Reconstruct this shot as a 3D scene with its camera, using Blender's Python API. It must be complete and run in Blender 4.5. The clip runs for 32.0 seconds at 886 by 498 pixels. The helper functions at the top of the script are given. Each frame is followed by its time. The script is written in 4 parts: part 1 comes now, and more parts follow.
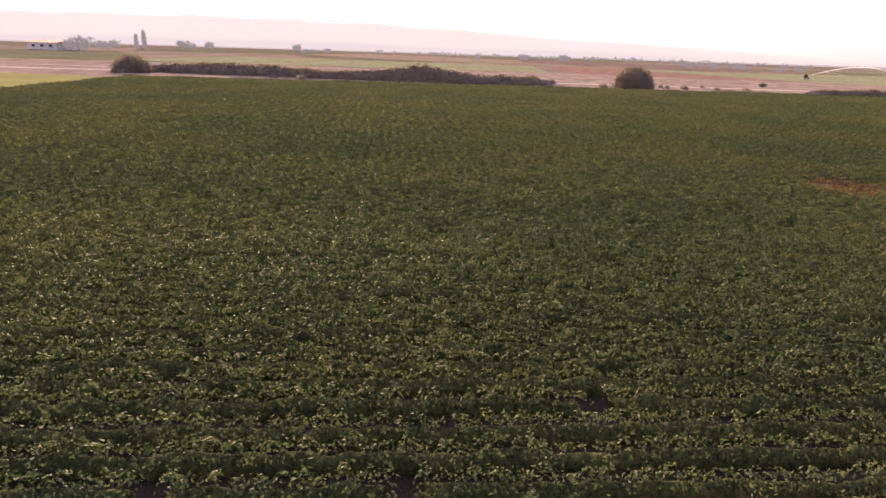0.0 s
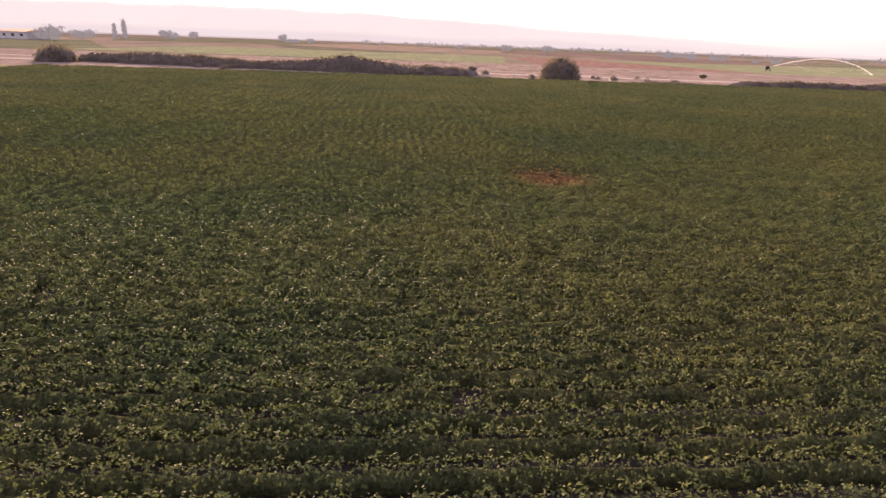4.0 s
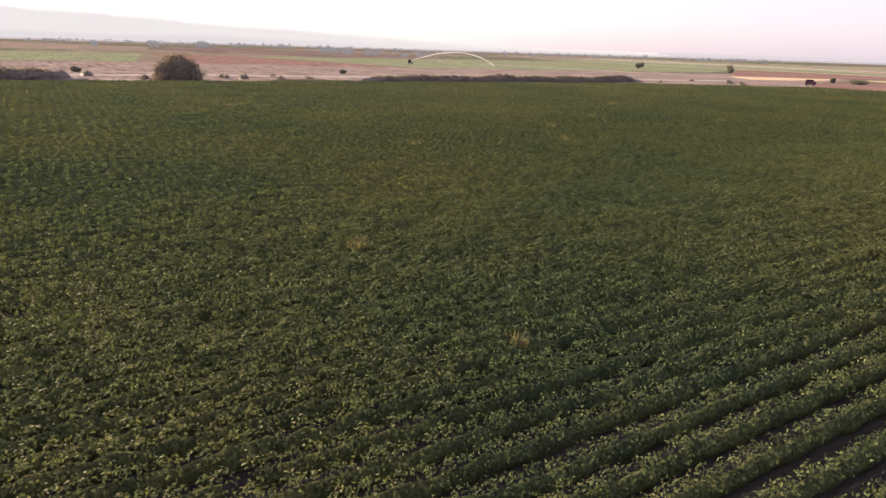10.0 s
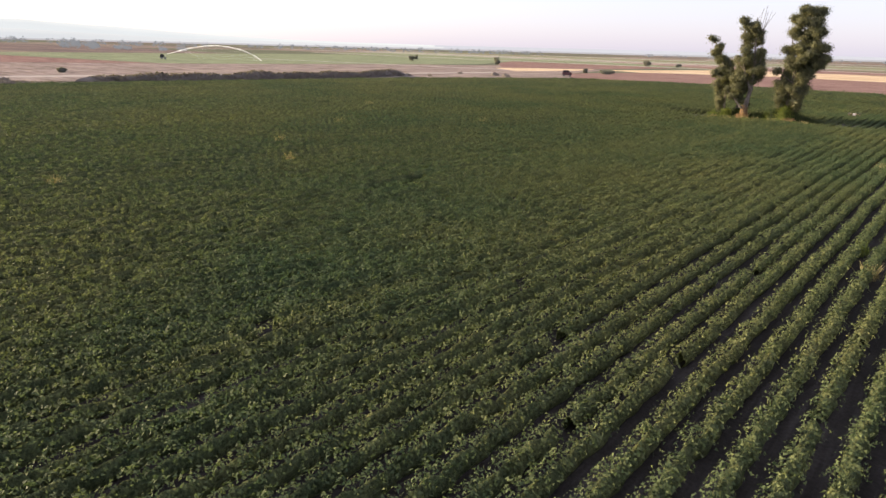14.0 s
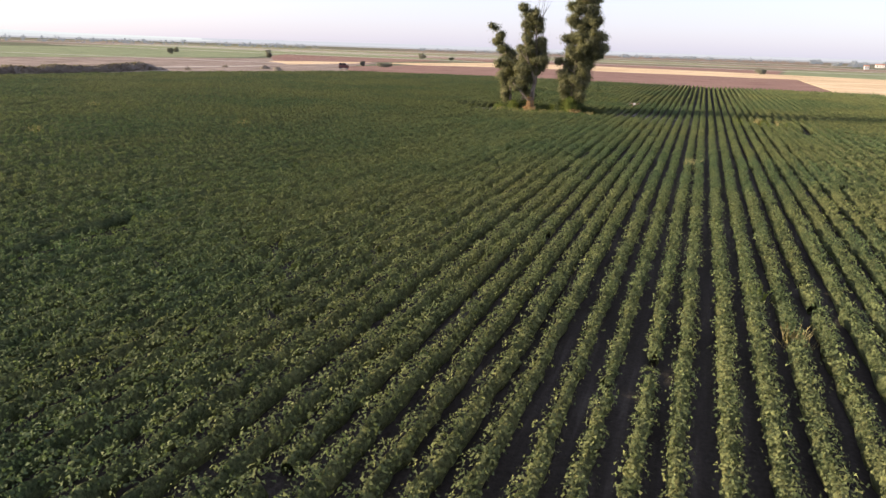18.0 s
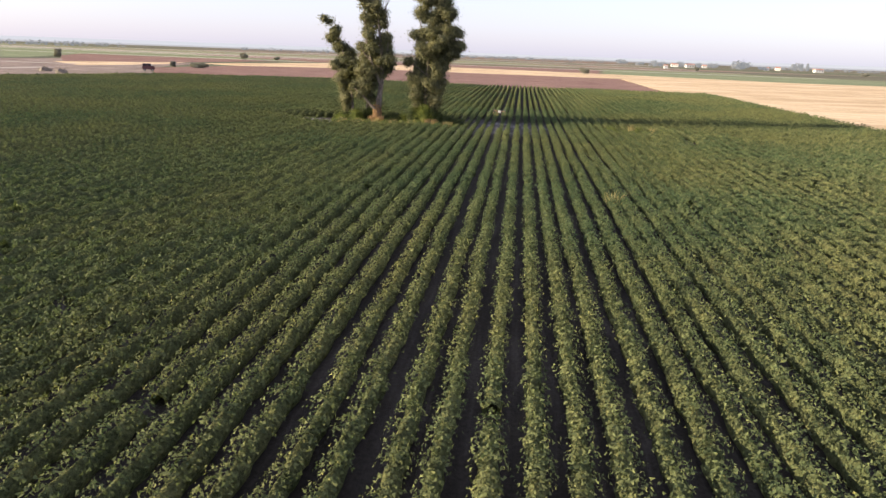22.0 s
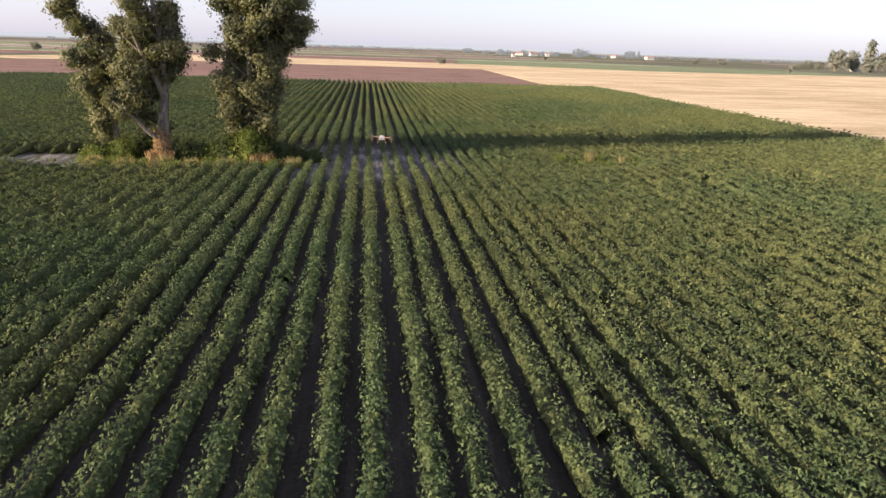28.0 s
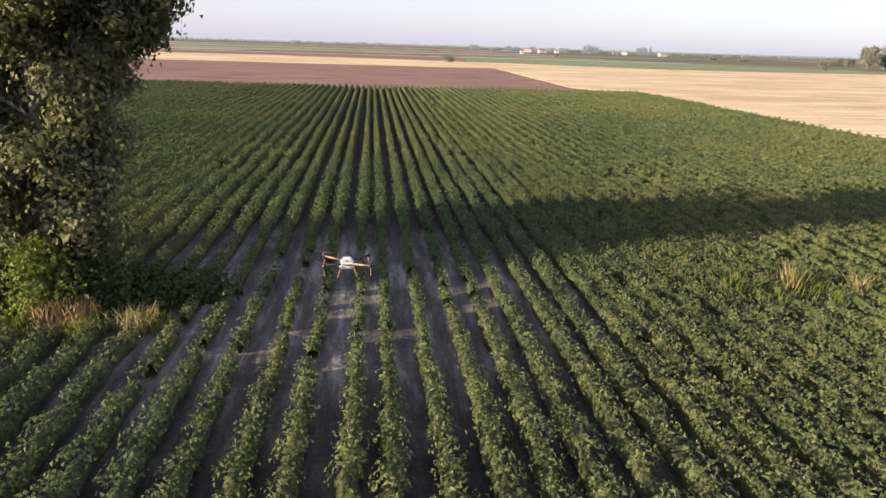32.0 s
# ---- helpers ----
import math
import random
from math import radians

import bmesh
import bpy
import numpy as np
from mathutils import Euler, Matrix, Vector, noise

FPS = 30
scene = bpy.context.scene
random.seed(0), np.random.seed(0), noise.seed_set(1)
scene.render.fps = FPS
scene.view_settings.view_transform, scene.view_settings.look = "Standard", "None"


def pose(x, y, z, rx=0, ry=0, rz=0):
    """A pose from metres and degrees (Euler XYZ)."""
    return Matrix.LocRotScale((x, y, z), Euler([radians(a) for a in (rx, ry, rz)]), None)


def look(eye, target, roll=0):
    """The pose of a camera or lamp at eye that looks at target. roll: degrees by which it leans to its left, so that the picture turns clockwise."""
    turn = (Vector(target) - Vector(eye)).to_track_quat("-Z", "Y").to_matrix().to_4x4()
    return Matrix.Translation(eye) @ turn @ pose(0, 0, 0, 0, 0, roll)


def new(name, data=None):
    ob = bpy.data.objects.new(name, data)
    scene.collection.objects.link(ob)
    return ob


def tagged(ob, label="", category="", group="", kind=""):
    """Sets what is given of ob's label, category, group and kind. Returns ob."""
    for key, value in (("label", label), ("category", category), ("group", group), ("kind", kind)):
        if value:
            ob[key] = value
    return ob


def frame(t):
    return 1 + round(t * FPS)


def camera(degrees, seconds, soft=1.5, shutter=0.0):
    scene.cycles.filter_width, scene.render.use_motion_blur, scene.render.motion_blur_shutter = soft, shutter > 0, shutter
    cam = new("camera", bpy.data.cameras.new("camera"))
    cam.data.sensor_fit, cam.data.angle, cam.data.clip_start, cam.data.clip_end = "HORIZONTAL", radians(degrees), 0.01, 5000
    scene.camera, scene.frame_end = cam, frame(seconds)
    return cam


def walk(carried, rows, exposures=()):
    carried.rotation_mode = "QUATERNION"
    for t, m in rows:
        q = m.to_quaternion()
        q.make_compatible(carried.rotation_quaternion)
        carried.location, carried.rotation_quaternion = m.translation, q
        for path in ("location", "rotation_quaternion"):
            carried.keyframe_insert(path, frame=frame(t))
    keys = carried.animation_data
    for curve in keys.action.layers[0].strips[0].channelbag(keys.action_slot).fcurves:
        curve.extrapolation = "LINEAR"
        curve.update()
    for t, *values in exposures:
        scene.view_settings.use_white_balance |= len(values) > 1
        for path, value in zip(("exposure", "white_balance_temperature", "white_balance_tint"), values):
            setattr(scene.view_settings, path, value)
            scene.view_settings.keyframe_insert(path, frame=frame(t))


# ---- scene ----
cam = camera(68.8, 32.0)
PATH = [
    (0, (1.789, -19.772, 8.058), (-0.118, -19.626, 7.474), 1.8),
    (0.5, (1.888, -16.97, 8.122), (-0.019, -16.825, 7.537), 1.8),
    (1, (2.062, -14.31, 8.201), (0.155, -14.165, 7.615), 1.8),
    (1.5, (2.199, -11.75, 8.234), (0.296, -11.603, 7.637), 1.9),
    (2, (2.445, -9.273, 8.311), (0.544, -9.124, 7.707), 1.9),
    (2.5, (2.659, -6.824, 8.375), (0.76, -6.674, 7.766), 1.9),
    (3, (2.826, -4.468, 8.43), (0.927, -4.317, 7.821), 2.0),
    (3.5, (2.794, -2.375, 8.46), (0.895, -2.223, 7.851), 2.0),
    (5.5, (0.436, 3.446, 8.696), (-1.461, 3.606, 8.084), 1.7),
    (6, (-0.42, 4.737, 8.733), (-2.312, 4.948, 8.121), 1.7),
    (6.5, (-1.346, 6.031, 8.796), (-3.234, 6.279, 8.185), 1.6),
    (7, (-2.354, 7.152, 8.85), (-4.232, 7.471, 8.24), 1.5),
    (7.5, (-3.29, 8.172, 8.898), (-5.152, 8.577, 8.289), 1.4),
    (8, (-4.301, 9.201, 8.913), (-6.144, 9.688, 8.306), 1.4),
    (8.5, (-5.379, 10.274, 8.897), (-7.194, 10.856, 8.292), 1.5),
    (9, (-6.441, 11.382, 8.887), (-8.211, 12.094, 8.286), 1.6),
    (9.5, (-7.472, 12.585, 8.885), (-9.173, 13.449, 8.288), 1.6),
    (10, (-8.54, 13.935, 8.841), (-10.16, 14.947, 8.247), 1.7),
    (10.5, (-9.413, 15.324, 8.828), (-10.946, 16.464, 8.237), 1.7),
    (11, (-10.279, 16.785, 8.854), (-11.722, 18.038, 8.263), 1.7),
    (11.5, (-11.215, 18.413, 8.869), (-12.593, 19.737, 8.28), 1.6),
    (12, (-12.204, 20.191, 8.874), (-13.568, 21.528, 8.283), 1.5),
    (12.5, (-13.219, 22.1, 8.882), (-14.577, 23.444, 8.289), 1.5),
    (13, (-14.235, 24.042, 8.943), (-15.568, 25.409, 8.349), 1.4),
    (13.5, (-15.299, 26.009, 8.988), (-16.582, 27.423, 8.392), 1.4),
    (14, (-16.349, 27.842, 9.025), (-17.568, 29.31, 8.428), 1.5),
    (14.5, (-17.394, 29.679, 9.025), (-18.552, 31.196, 8.427), 1.6),
    (15, (-18.133, 31.197, 9.061), (-19.231, 32.758, 8.462), 1.6),
    (15.5, (-18.948, 32.72, 9.034), (-19.978, 34.327, 8.435), 1.7),
    (17.5, (-21.937, 38.07, 8.326), (-22.688, 39.825, 7.73), 1.8),
    (18, (-22.576, 39.464, 8.232), (-23.254, 41.248, 7.636), 1.8),
    (18.5, (-23.267, 40.978, 8.133), (-23.896, 42.781, 7.538), 1.9),
    (19, (-23.951, 42.563, 8.119), (-24.58, 44.371, 7.538), 1.9),
    (19.5, (-24.634, 44.207, 8.073), (-25.227, 46.027, 7.494), 1.9),
    (20, (-25.317, 45.996, 8.047), (-25.836, 47.838, 7.467), 2.0),
    (20.5, (-26.019, 47.921, 8.02), (-26.468, 49.782, 7.439), 1.9),
    (21, (-26.725, 49.97, 8.033), (-27.097, 51.847, 7.452), 1.9),
    (21.5, (-27.425, 52.192, 8.004), (-27.72, 54.083, 7.423), 1.9),
    (22, (-28.09, 54.481, 8.003), (-28.297, 56.383, 7.422), 2.0),
    (22.5, (-28.761, 56.86, 7.984), (-28.889, 58.77, 7.404), 2.0),
    (23, (-29.337, 59.272, 7.979), (-29.44, 61.182, 7.397), 2.0),
    (23.5, (-29.827, 61.75, 7.978), (-29.876, 63.662, 7.394), 2.0),
    (24, (-30.268, 64.243, 7.97), (-30.297, 66.155, 7.383), 2.0),
    (24.5, (-30.658, 66.689, 7.942), (-30.618, 68.601, 7.355), 2.0),
    (25, (-30.985, 69.182, 7.905), (-30.942, 71.093, 7.317), 2.1),
    (25.5, (-31.232, 71.699, 7.873), (-31.176, 73.61, 7.284), 2.1),
    (27.5, (-31.237, 81.885, 7.697), (-31.009, 83.78, 7.102), 1.8),
    (28, (-31.153, 84.982, 7.651), (-30.923, 86.877, 7.055), 1.8),
    (28.5, (-31.006, 88.177, 7.626), (-30.775, 90.072, 7.028), 1.8),
    (29, (-30.826, 91.477, 7.628), (-30.592, 93.371, 7.028), 1.8),
    (29.5, (-30.601, 94.769, 7.623), (-30.388, 96.664, 7.02), 1.7),
    (30, (-30.364, 98.061, 7.646), (-30.151, 99.955, 7.04), 1.8),
    (30.5, (-30.136, 101.348, 7.632), (-29.925, 103.242, 7.024), 1.8),
    (31, (-29.866, 104.692, 7.601), (-29.655, 106.585, 6.994), 1.8),
    (31.5, (-29.657, 107.729, 7.675), (-29.443, 109.623, 7.068), 1.7),
    (32, (-29.578, 109.799, 7.713), (-29.363, 111.693, 7.107), 1.7),
]
# stops, kelvin and tint along the clip
EXPOSURES = [(0, 1.52, 7600, 36), (3, 1.52, 7600, 36), (7, 1.50, 7600, 39), (8, 1.60, 7600, 45), (9, 1.50, 7300, 30), (10, 1.46, 7100, 21), (12, 1.48, 6850, 14), (20, 1.51, 6500, 10), (32, 1.40, 6500, 10)]
walk(cam, [(t, look(eye, target, roll)) for t, eye, target, roll in PATH], EXPOSURES)

# ---- light ----
SUN_AZ, SUN_EL = 253.5, 14.0          # bearing from +y towards +x, and height, in degrees
sun_way = Vector((math.sin(radians(SUN_AZ)) * math.cos(radians(SUN_EL)),
                  math.cos(radians(SUN_AZ)) * math.cos(radians(SUN_EL)), math.sin(radians(SUN_EL))))
world = bpy.data.worlds.new("sky")
scene.world = world
world.use_nodes = True
wn = world.node_tree.nodes
sky = wn.new("ShaderNodeTexSky")
sky.sky_type, sky.sun_disc = "NISHITA", False
sky.sun_elevation, sky.sun_rotation = radians(SUN_EL), radians(SUN_AZ)
sky.air_density, sky.dust_density, sky.ozone_density, sky.altitude = 1.0, 1.3, 2.0, 50
# the clear sky is dulled, and lit up evenly, by summer haze
haze = wn.new("ShaderNodeMix")
haze.data_type, haze.blend_type = "RGBA", "ADD"
haze.inputs[0].default_value = 1.0
haze.inputs[7].default_value = (2.12, 2.05, 2.62, 1)
veil = wn.new("ShaderNodeMix")
veil.data_type, veil.blend_type = "RGBA", "MULTIPLY"
veil.inputs[0].default_value, veil.inputs[7].default_value = 1.0, (0.42, 0.42, 0.44, 1)
world.node_tree.links.new(sky.outputs[0], veil.inputs[6])
world.node_tree.links.new(veil.outputs[2], haze.inputs[6])
world.node_tree.links.new(haze.outputs[2], wn["Background"].inputs[0])
wn["Background"].inputs[1].default_value = 0.1

sun_data = bpy.data.lights.new("sun", "SUN")
sun_data.energy, sun_data.angle, sun_data.color = 5.0, radians(0.8), (1.0, 0.82, 0.56)
sun_lamp = new("sun", sun_data)
sun_lamp.matrix_world = look(sun_way * 300, (0, 0, 0))

# ---- materials ----


class Nodes:
    """Short hand for a node material."""

    def __init__(self, name):
        self.mat = bpy.data.materials.new(name)
        self.mat.use_nodes = True
        self.tree = self.mat.node_tree
        self.bsdf = self.tree.nodes["Principled BSDF"]
        self.out = self.tree.nodes["Material Output"]

    def add(self, kind, values=(), **props):
        n = self.tree.nodes.new("ShaderNode" + kind)
        if "noise_dimensions" in props:
            n.noise_dimensions = props["noise_dimensions"]
        if "feature" in props:
            n.feature = props["feature"]
        if "data_type" in props:
            n.data_type, n.blend_type = props["data_type"], props["blend_type"]
        if "operation" in props:
            n.operation = props["operation"]
        for k, v in dict(values).items():
            if isinstance(v, bpy.types.NodeSocket):
                self.tree.links.new(v, n.inputs[k])
            else:
                n.inputs[k].default_value = v
        return n

    def link(self, a, b):
        self.tree.links.new(a, b)

    def spot(self, scale=(1, 1, 1)):
        g = self.add("NewGeometry")
        return self.add("Mapping", {"Vector": g.outputs["Position"], "Scale": scale}).outputs[0]

    def noise(self, scale, detail=3.0, rough=0.55, where=None, stretch=(1, 1, 1)):
        return self.add("TexNoise", {"Vector": where or self.spot(stretch), "Scale": scale, "Detail": detail, "Roughness": rough}).outputs[0]

    def ramp(self, value, stops):
        r = self.add("ValToRGB", {"Fac": value})
        while len(r.color_ramp.elements) < len(stops):
            r.color_ramp.elements.new(0.5)
        for e, (at, c) in zip(r.color_ramp.elements, stops):
            e.position, e.color = at, (*c, 1)
        return r.outputs[0]

    def mix(self, fac, a, b, how="MIX"):
        m = self.add("Mix", data_type="RGBA", blend_type=how)
        for k, v in ((0, fac), (6, a), (7, b)):
            if isinstance(v, bpy.types.NodeSocket):
                self.link(v, m.inputs[k])
            else:
                m.inputs[k].default_value = v if k == 0 else (*v, 1)
        return m.outputs[2]

    def math(self, op, a, b=0.0):
        m = self.add("Math", operation=op)
        for k, v in ((0, a), (1, b)):
            if isinstance(v, bpy.types.NodeSocket):
                self.link(v, m.inputs[k])
            else:
                m.inputs[k].default_value = v
        return m.outputs[0]

    def set(self, **values):
        for k, v in values.items():
            k = k.replace("_", " ")
            if isinstance(v, bpy.types.NodeSocket):
                self.link(v, self.bsdf.inputs[k])
            else:
                self.bsdf.inputs[k].default_value = (*v, 1) if isinstance(v, tuple) else v
        return self

    def bump(self, height, strength=0.5, dist=0.05):
        self.link(self.add("Bump", {"Height": height, "Strength": strength, "Distance": dist}).outputs[0], self.bsdf.inputs["Normal"])
        return self

    def leafy(self, colour, share=0.3):
        """Lets light through the leaf."""
        t = self.add("BsdfTranslucent", {"Color": (*colour, 1) if isinstance(colour, tuple) else colour})
        m = self.add("MixShader", {0: share})
        self.link(self.bsdf.outputs[0], m.inputs[1])
        self.link(t.outputs[0], m.inputs[2])
        self.link(m.outputs[0], self.out.inputs[0])
        return self


def crop_material(name, island):
    n = Nodes(name)
    rnd = n.add("ObjectInfo").outputs["Random"]
    big = n.noise(0.05, 3.0)
    plant = n.noise(1.6, 2.0)
    c = n.ramp(plant, [(0.3, (0.066, 0.087, 0.046)), (0.5, (0.098, 0.117, 0.060)), (0.72, (0.146, 0.160, 0.079))])
    dull = n.ramp(big, [(0.38, (0.74, 0.86, 0.84)), (0.62, (1.12, 1.04, 0.92))])
    c = n.mix(1.0, c, dull, "MULTIPLY")
    yellow = n.math("MULTIPLY", n.math("SUBTRACT", rnd, 0.35), 0.30)
    spots = n.math("MULTIPLY", n.ramp(n.noise(0.55, 4.0, 0.6, n.spot((1.0, 0.35, 1.0))), [(0.45, (0, 0, 0)), (0.68, (1, 1, 1))]), 1.0)
    yellow = n.math("MULTIPLY", n.math("MAXIMUM", yellow, 0.06), spots)
    c = n.mix(yellow, c, (0.25, 0.205, 0.075))
    # a patch of plants withered to rust
    pos = n.add("SeparateXYZ", {0: n.add("NewGeometry").outputs["Position"]})
    dx, dy = (n.math("DIVIDE", n.math("SUBTRACT", pos.outputs[k], at), size) for k, at, size in ((0, -37.4, 2.6), (1, 9.3, 2.6)))
    d = n.math("SQRT", n.math("ADD", n.math("MULTIPLY", dx, dx), n.math("MULTIPLY", dy, dy)))
    sick = n.add("MapRange", {"Value": n.math("ADD", d, n.noise(1.1, 3.0)), "From Min": 1.65, "From Max": 1.05}).outputs[0]
    c = n.mix(n.math("MULTIPLY", sick, 0.8), c, (0.27, 0.145, 0.085))
    if island:
        isl = n.add("NewGeometry").outputs["Random Per Island"]
        c = n.mix(1.0, c, n.ramp(isl, [(0.0, (0.50, 0.54, 0.56)), (0.4, (0.84, 0.87, 0.90)), (0.8, (1.20, 1.18, 1.14)), (0.97, (1.28, 1.25, 1.16)), (1.0, (1.42, 1.27, 1.0))]), "MULTIPLY")
    else:
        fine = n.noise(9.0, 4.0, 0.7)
        # darker in the bump's dips: shade between leaves, put into the colour
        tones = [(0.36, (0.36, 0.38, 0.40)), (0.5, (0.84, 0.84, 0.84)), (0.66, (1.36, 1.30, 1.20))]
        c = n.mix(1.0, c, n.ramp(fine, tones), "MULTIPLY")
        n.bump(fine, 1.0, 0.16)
    n.set(Base_Color=c, Roughness=0.62 if island else 1.0, Specular_IOR_Level=0.045 if island else 0.0)
    if not island:
        n.set(Sheen_Weight=0.16, Sheen_Roughness=0.34, Sheen_Tint=(0.84, 0.82, 0.40))       # sheen brightens far rows at grazing angles, standing in for haze
    return n.leafy(n.mix(1.0, c, (1.3, 1.45, 0.95), "MULTIPLY"), 0.22 if island else 0.16).mat


def foliage_material(name, dark, light, share=0.25, scale=0.9):
    n = Nodes(name)
    isl = n.add("NewGeometry").outputs["Random Per Island"]
    c = n.ramp(n.math("ADD", n.math("MULTIPLY", n.noise(scale, 2.0), 0.8), n.math("MULTIPLY", isl, 0.2)), [(0.3, dark), (0.7, light)])
    n.set(Base_Color=c, Roughness=0.6, Specular_IOR_Level=0.15)
    return n.leafy(n.mix(1.0, c, (1.5, 1.5, 0.7), "MULTIPLY"), share).mat


def earth_material(name, stops, scale=0.4, fine=6.0, stretch=(1, 1, 1), bump=0.6, dist=0.06, streaks=0.0):
    n = Nodes(name)
    a = n.noise(scale, 5.0, 0.6, n.spot(stretch))
    b = n.noise(fine, 4.0, 0.65)
    c = n.ramp(n.math("ADD", n.math("MULTIPLY", a, 0.65), n.math("MULTIPLY", b, 0.35)), stops)
    if streaks:
        k = n.noise(0.22, 5.0, 0.65, n.spot((0.35, 2.2, 1)))
        c = n.mix(streaks, c, n.mix(1.0, c, n.ramp(k, [(0.36, (0.55, 0.52, 0.5)), (0.5, (1.0, 1.0, 1.0)), (0.64, (1.25, 1.2, 1.15))]), "MULTIPLY"))
    n.set(Base_Color=c, Roughness=1.0, Specular_IOR_Level=0.0).bump(b, bump, dist)
    return n.mat


def plain_material(name, colour, rough=0.5, metal=0.0, wear=0.25, scale=3.0):
    n = Nodes(name)
    v = n.noise(scale, 4.0)
    c = n.ramp(v, [(0.3, tuple(k * (1 - wear) for k in colour)), (0.7, tuple(min(1, k * (1 + wear * 0.4)) for k in colour))])
    n.set(Base_Color=c, Roughness=rough, Metallic=metal)
    return n.mat


def ground_material():
    """Soil, and far off a patchwork of dry grass, stubble and green plots."""
    n = Nodes("open_land")
    cells = n.add("TexVoronoi", {"Vector": n.spot((0.0021, 0.0052, 1)), "Scale": 1.0}, feature="F1").outputs["Color"]
    pick = n.add("SeparateColor", {0: cells}).outputs[0]
    plots = n.ramp(pick, [(0.0, (0.20, 0.175, 0.165)), (0.22, (0.24, 0.205, 0.185)), (0.42, (0.14, 0.152, 0.115)), (0.6, (0.18, 0.146, 0.145)), (0.8, (0.14, 0.15, 0.115))])
    streak = n.ramp(n.noise(0.03, 5.0, 0.6, n.spot((0.35, 1.3, 1))), [(0.3, (0.72, 0.72, 0.74)), (0.7, (1.25, 1.2, 1.1))])
    c = n.mix(1.0, plots, streak, "MULTIPLY")
    tuft = n.noise(0.9, 5.0, 0.7)
    c = n.mix(1.0, c, n.ramp(tuft, [(0.35, (0.7, 0.72, 0.7)), (0.65, (1.2, 1.18, 1.1))]), "MULTIPLY")
    n.set(Base_Color=c, Roughness=1.0, Specular_IOR_Level=0.0).bump(tuft, 0.8, 0.3)
    return n.mat


def soil_material():
    n = Nodes("field_soil")
    big = n.noise(0.09, 4.0, 0.6)
    clod = n.noise(9.0, 5.0, 0.7)
    track = n.noise(1.2, 3.0, 0.6, n.spot((2.2, 0.15, 1)))
    c = n.ramp(n.math("ADD", n.math("MULTIPLY", big, 0.4), n.math("MULTIPLY", track, 0.6)), [(0.36, (0.024, 0.021, 0.016)), (0.52, (0.038, 0.033, 0.027)), (0.70, (0.085, 0.075, 0.063))])
    # grey sandy patches where little grows
    pos = n.add("SeparateXYZ", {0: n.add("NewGeometry").outputs["Position"]})
    ragged = n.math("MULTIPLY", n.noise(0.6, 4.0, 0.6), 0.9)
    sand = None
    for cx, cy, rx, ry in ((-31.5, 129.3, 8.0, 7.4), (-42.5, 128.4, 7.5, 3.6), (-52.0, 128.8, 5.6, 2.2), (-46.5, 125.2, 6.0, 1.6)):
        dx = n.math("DIVIDE", n.math("SUBTRACT", pos.outputs[0], cx), rx)
        dy = n.math("DIVIDE", n.math("SUBTRACT", pos.outputs[1], cy), ry)
        d = n.math("SQRT", n.math("ADD", n.math("MULTIPLY", dx, dx), n.math("MULTIPLY", dy, dy)))
        m = n.add("MapRange", {"Value": n.math("ADD", d, ragged), "From Min": 1.75, "From Max": 1.15}).outputs[0]
        sand = m if sand is None else n.math("MAXIMUM", sand, m)
    pale = n.ramp(n.noise(0.8, 4.0, 0.65, n.spot((2.4, 0.35, 1))), [(0.36, (0.058, 0.053, 0.049)), (0.5, (0.105, 0.097, 0.09)), (0.64, (0.235, 0.218, 0.203))])
    c = n.mix(sand, c, pale)
    c = n.mix(1.0, c, n.ramp(clod, [(0.35, (0.72, 0.72, 0.72)), (0.65, (1.2, 1.2, 1.2))]), "MULTIPLY")
    n.set(Base_Color=c, Roughness=0.95, Specular_IOR_Level=0.15).bump(clod, 0.9, 0.06)
    return n.mat


def bark_material(name, pale, dark):
    n = Nodes(name)
    v = n.noise(2.4, 5.0, 0.65, n.spot((2.5, 2.5, 0.8)))
    c = n.ramp(v, [(0.36, dark), (0.55, pale), (0.75, tuple(k * 1.15 for k in pale))])
    n.set(Base_Color=c, Roughness=0.85, Specular_IOR_Level=0.2).bump(v, 0.7, 0.05)
    return n.mat


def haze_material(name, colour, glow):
    """Distant land whose emission stands in for kilometres of bright haze."""
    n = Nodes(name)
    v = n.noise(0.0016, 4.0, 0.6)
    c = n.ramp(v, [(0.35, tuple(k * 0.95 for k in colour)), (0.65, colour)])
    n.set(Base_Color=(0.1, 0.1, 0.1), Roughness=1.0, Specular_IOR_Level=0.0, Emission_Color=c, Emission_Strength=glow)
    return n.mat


LEAF = crop_material("crop_leaf", True)
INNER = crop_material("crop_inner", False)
SOIL = soil_material()
LAND = ground_material()
STUBBLE = earth_material("straw_stubble", [(0.34, (0.362, 0.266, 0.169)), (0.5, (0.533, 0.409, 0.268)), (0.62, (0.644, 0.52, 0.36))], 0.05, 1.2, (0.5, 1.6, 1), 0.8, 0.2, 0.45)
PLOUGHED = earth_material("ploughed_earth", [(0.3, (0.159, 0.101, 0.087)), (0.55, (0.244, 0.161, 0.142)), (0.75, (0.327, 0.233, 0.206))], 0.12, 0.9, (0.5, 2, 1), 1.0, 0.3, 0.6)
GREENPLOT = earth_material("low_green_crop", [(0.3, (0.154, 0.181, 0.116)), (0.55, (0.213, 0.242, 0.152)), (0.75, (0.286, 0.306, 0.201))], 0.04, 0.8, (0.5, 1.6, 1), 0.8, 0.3, 0.6)
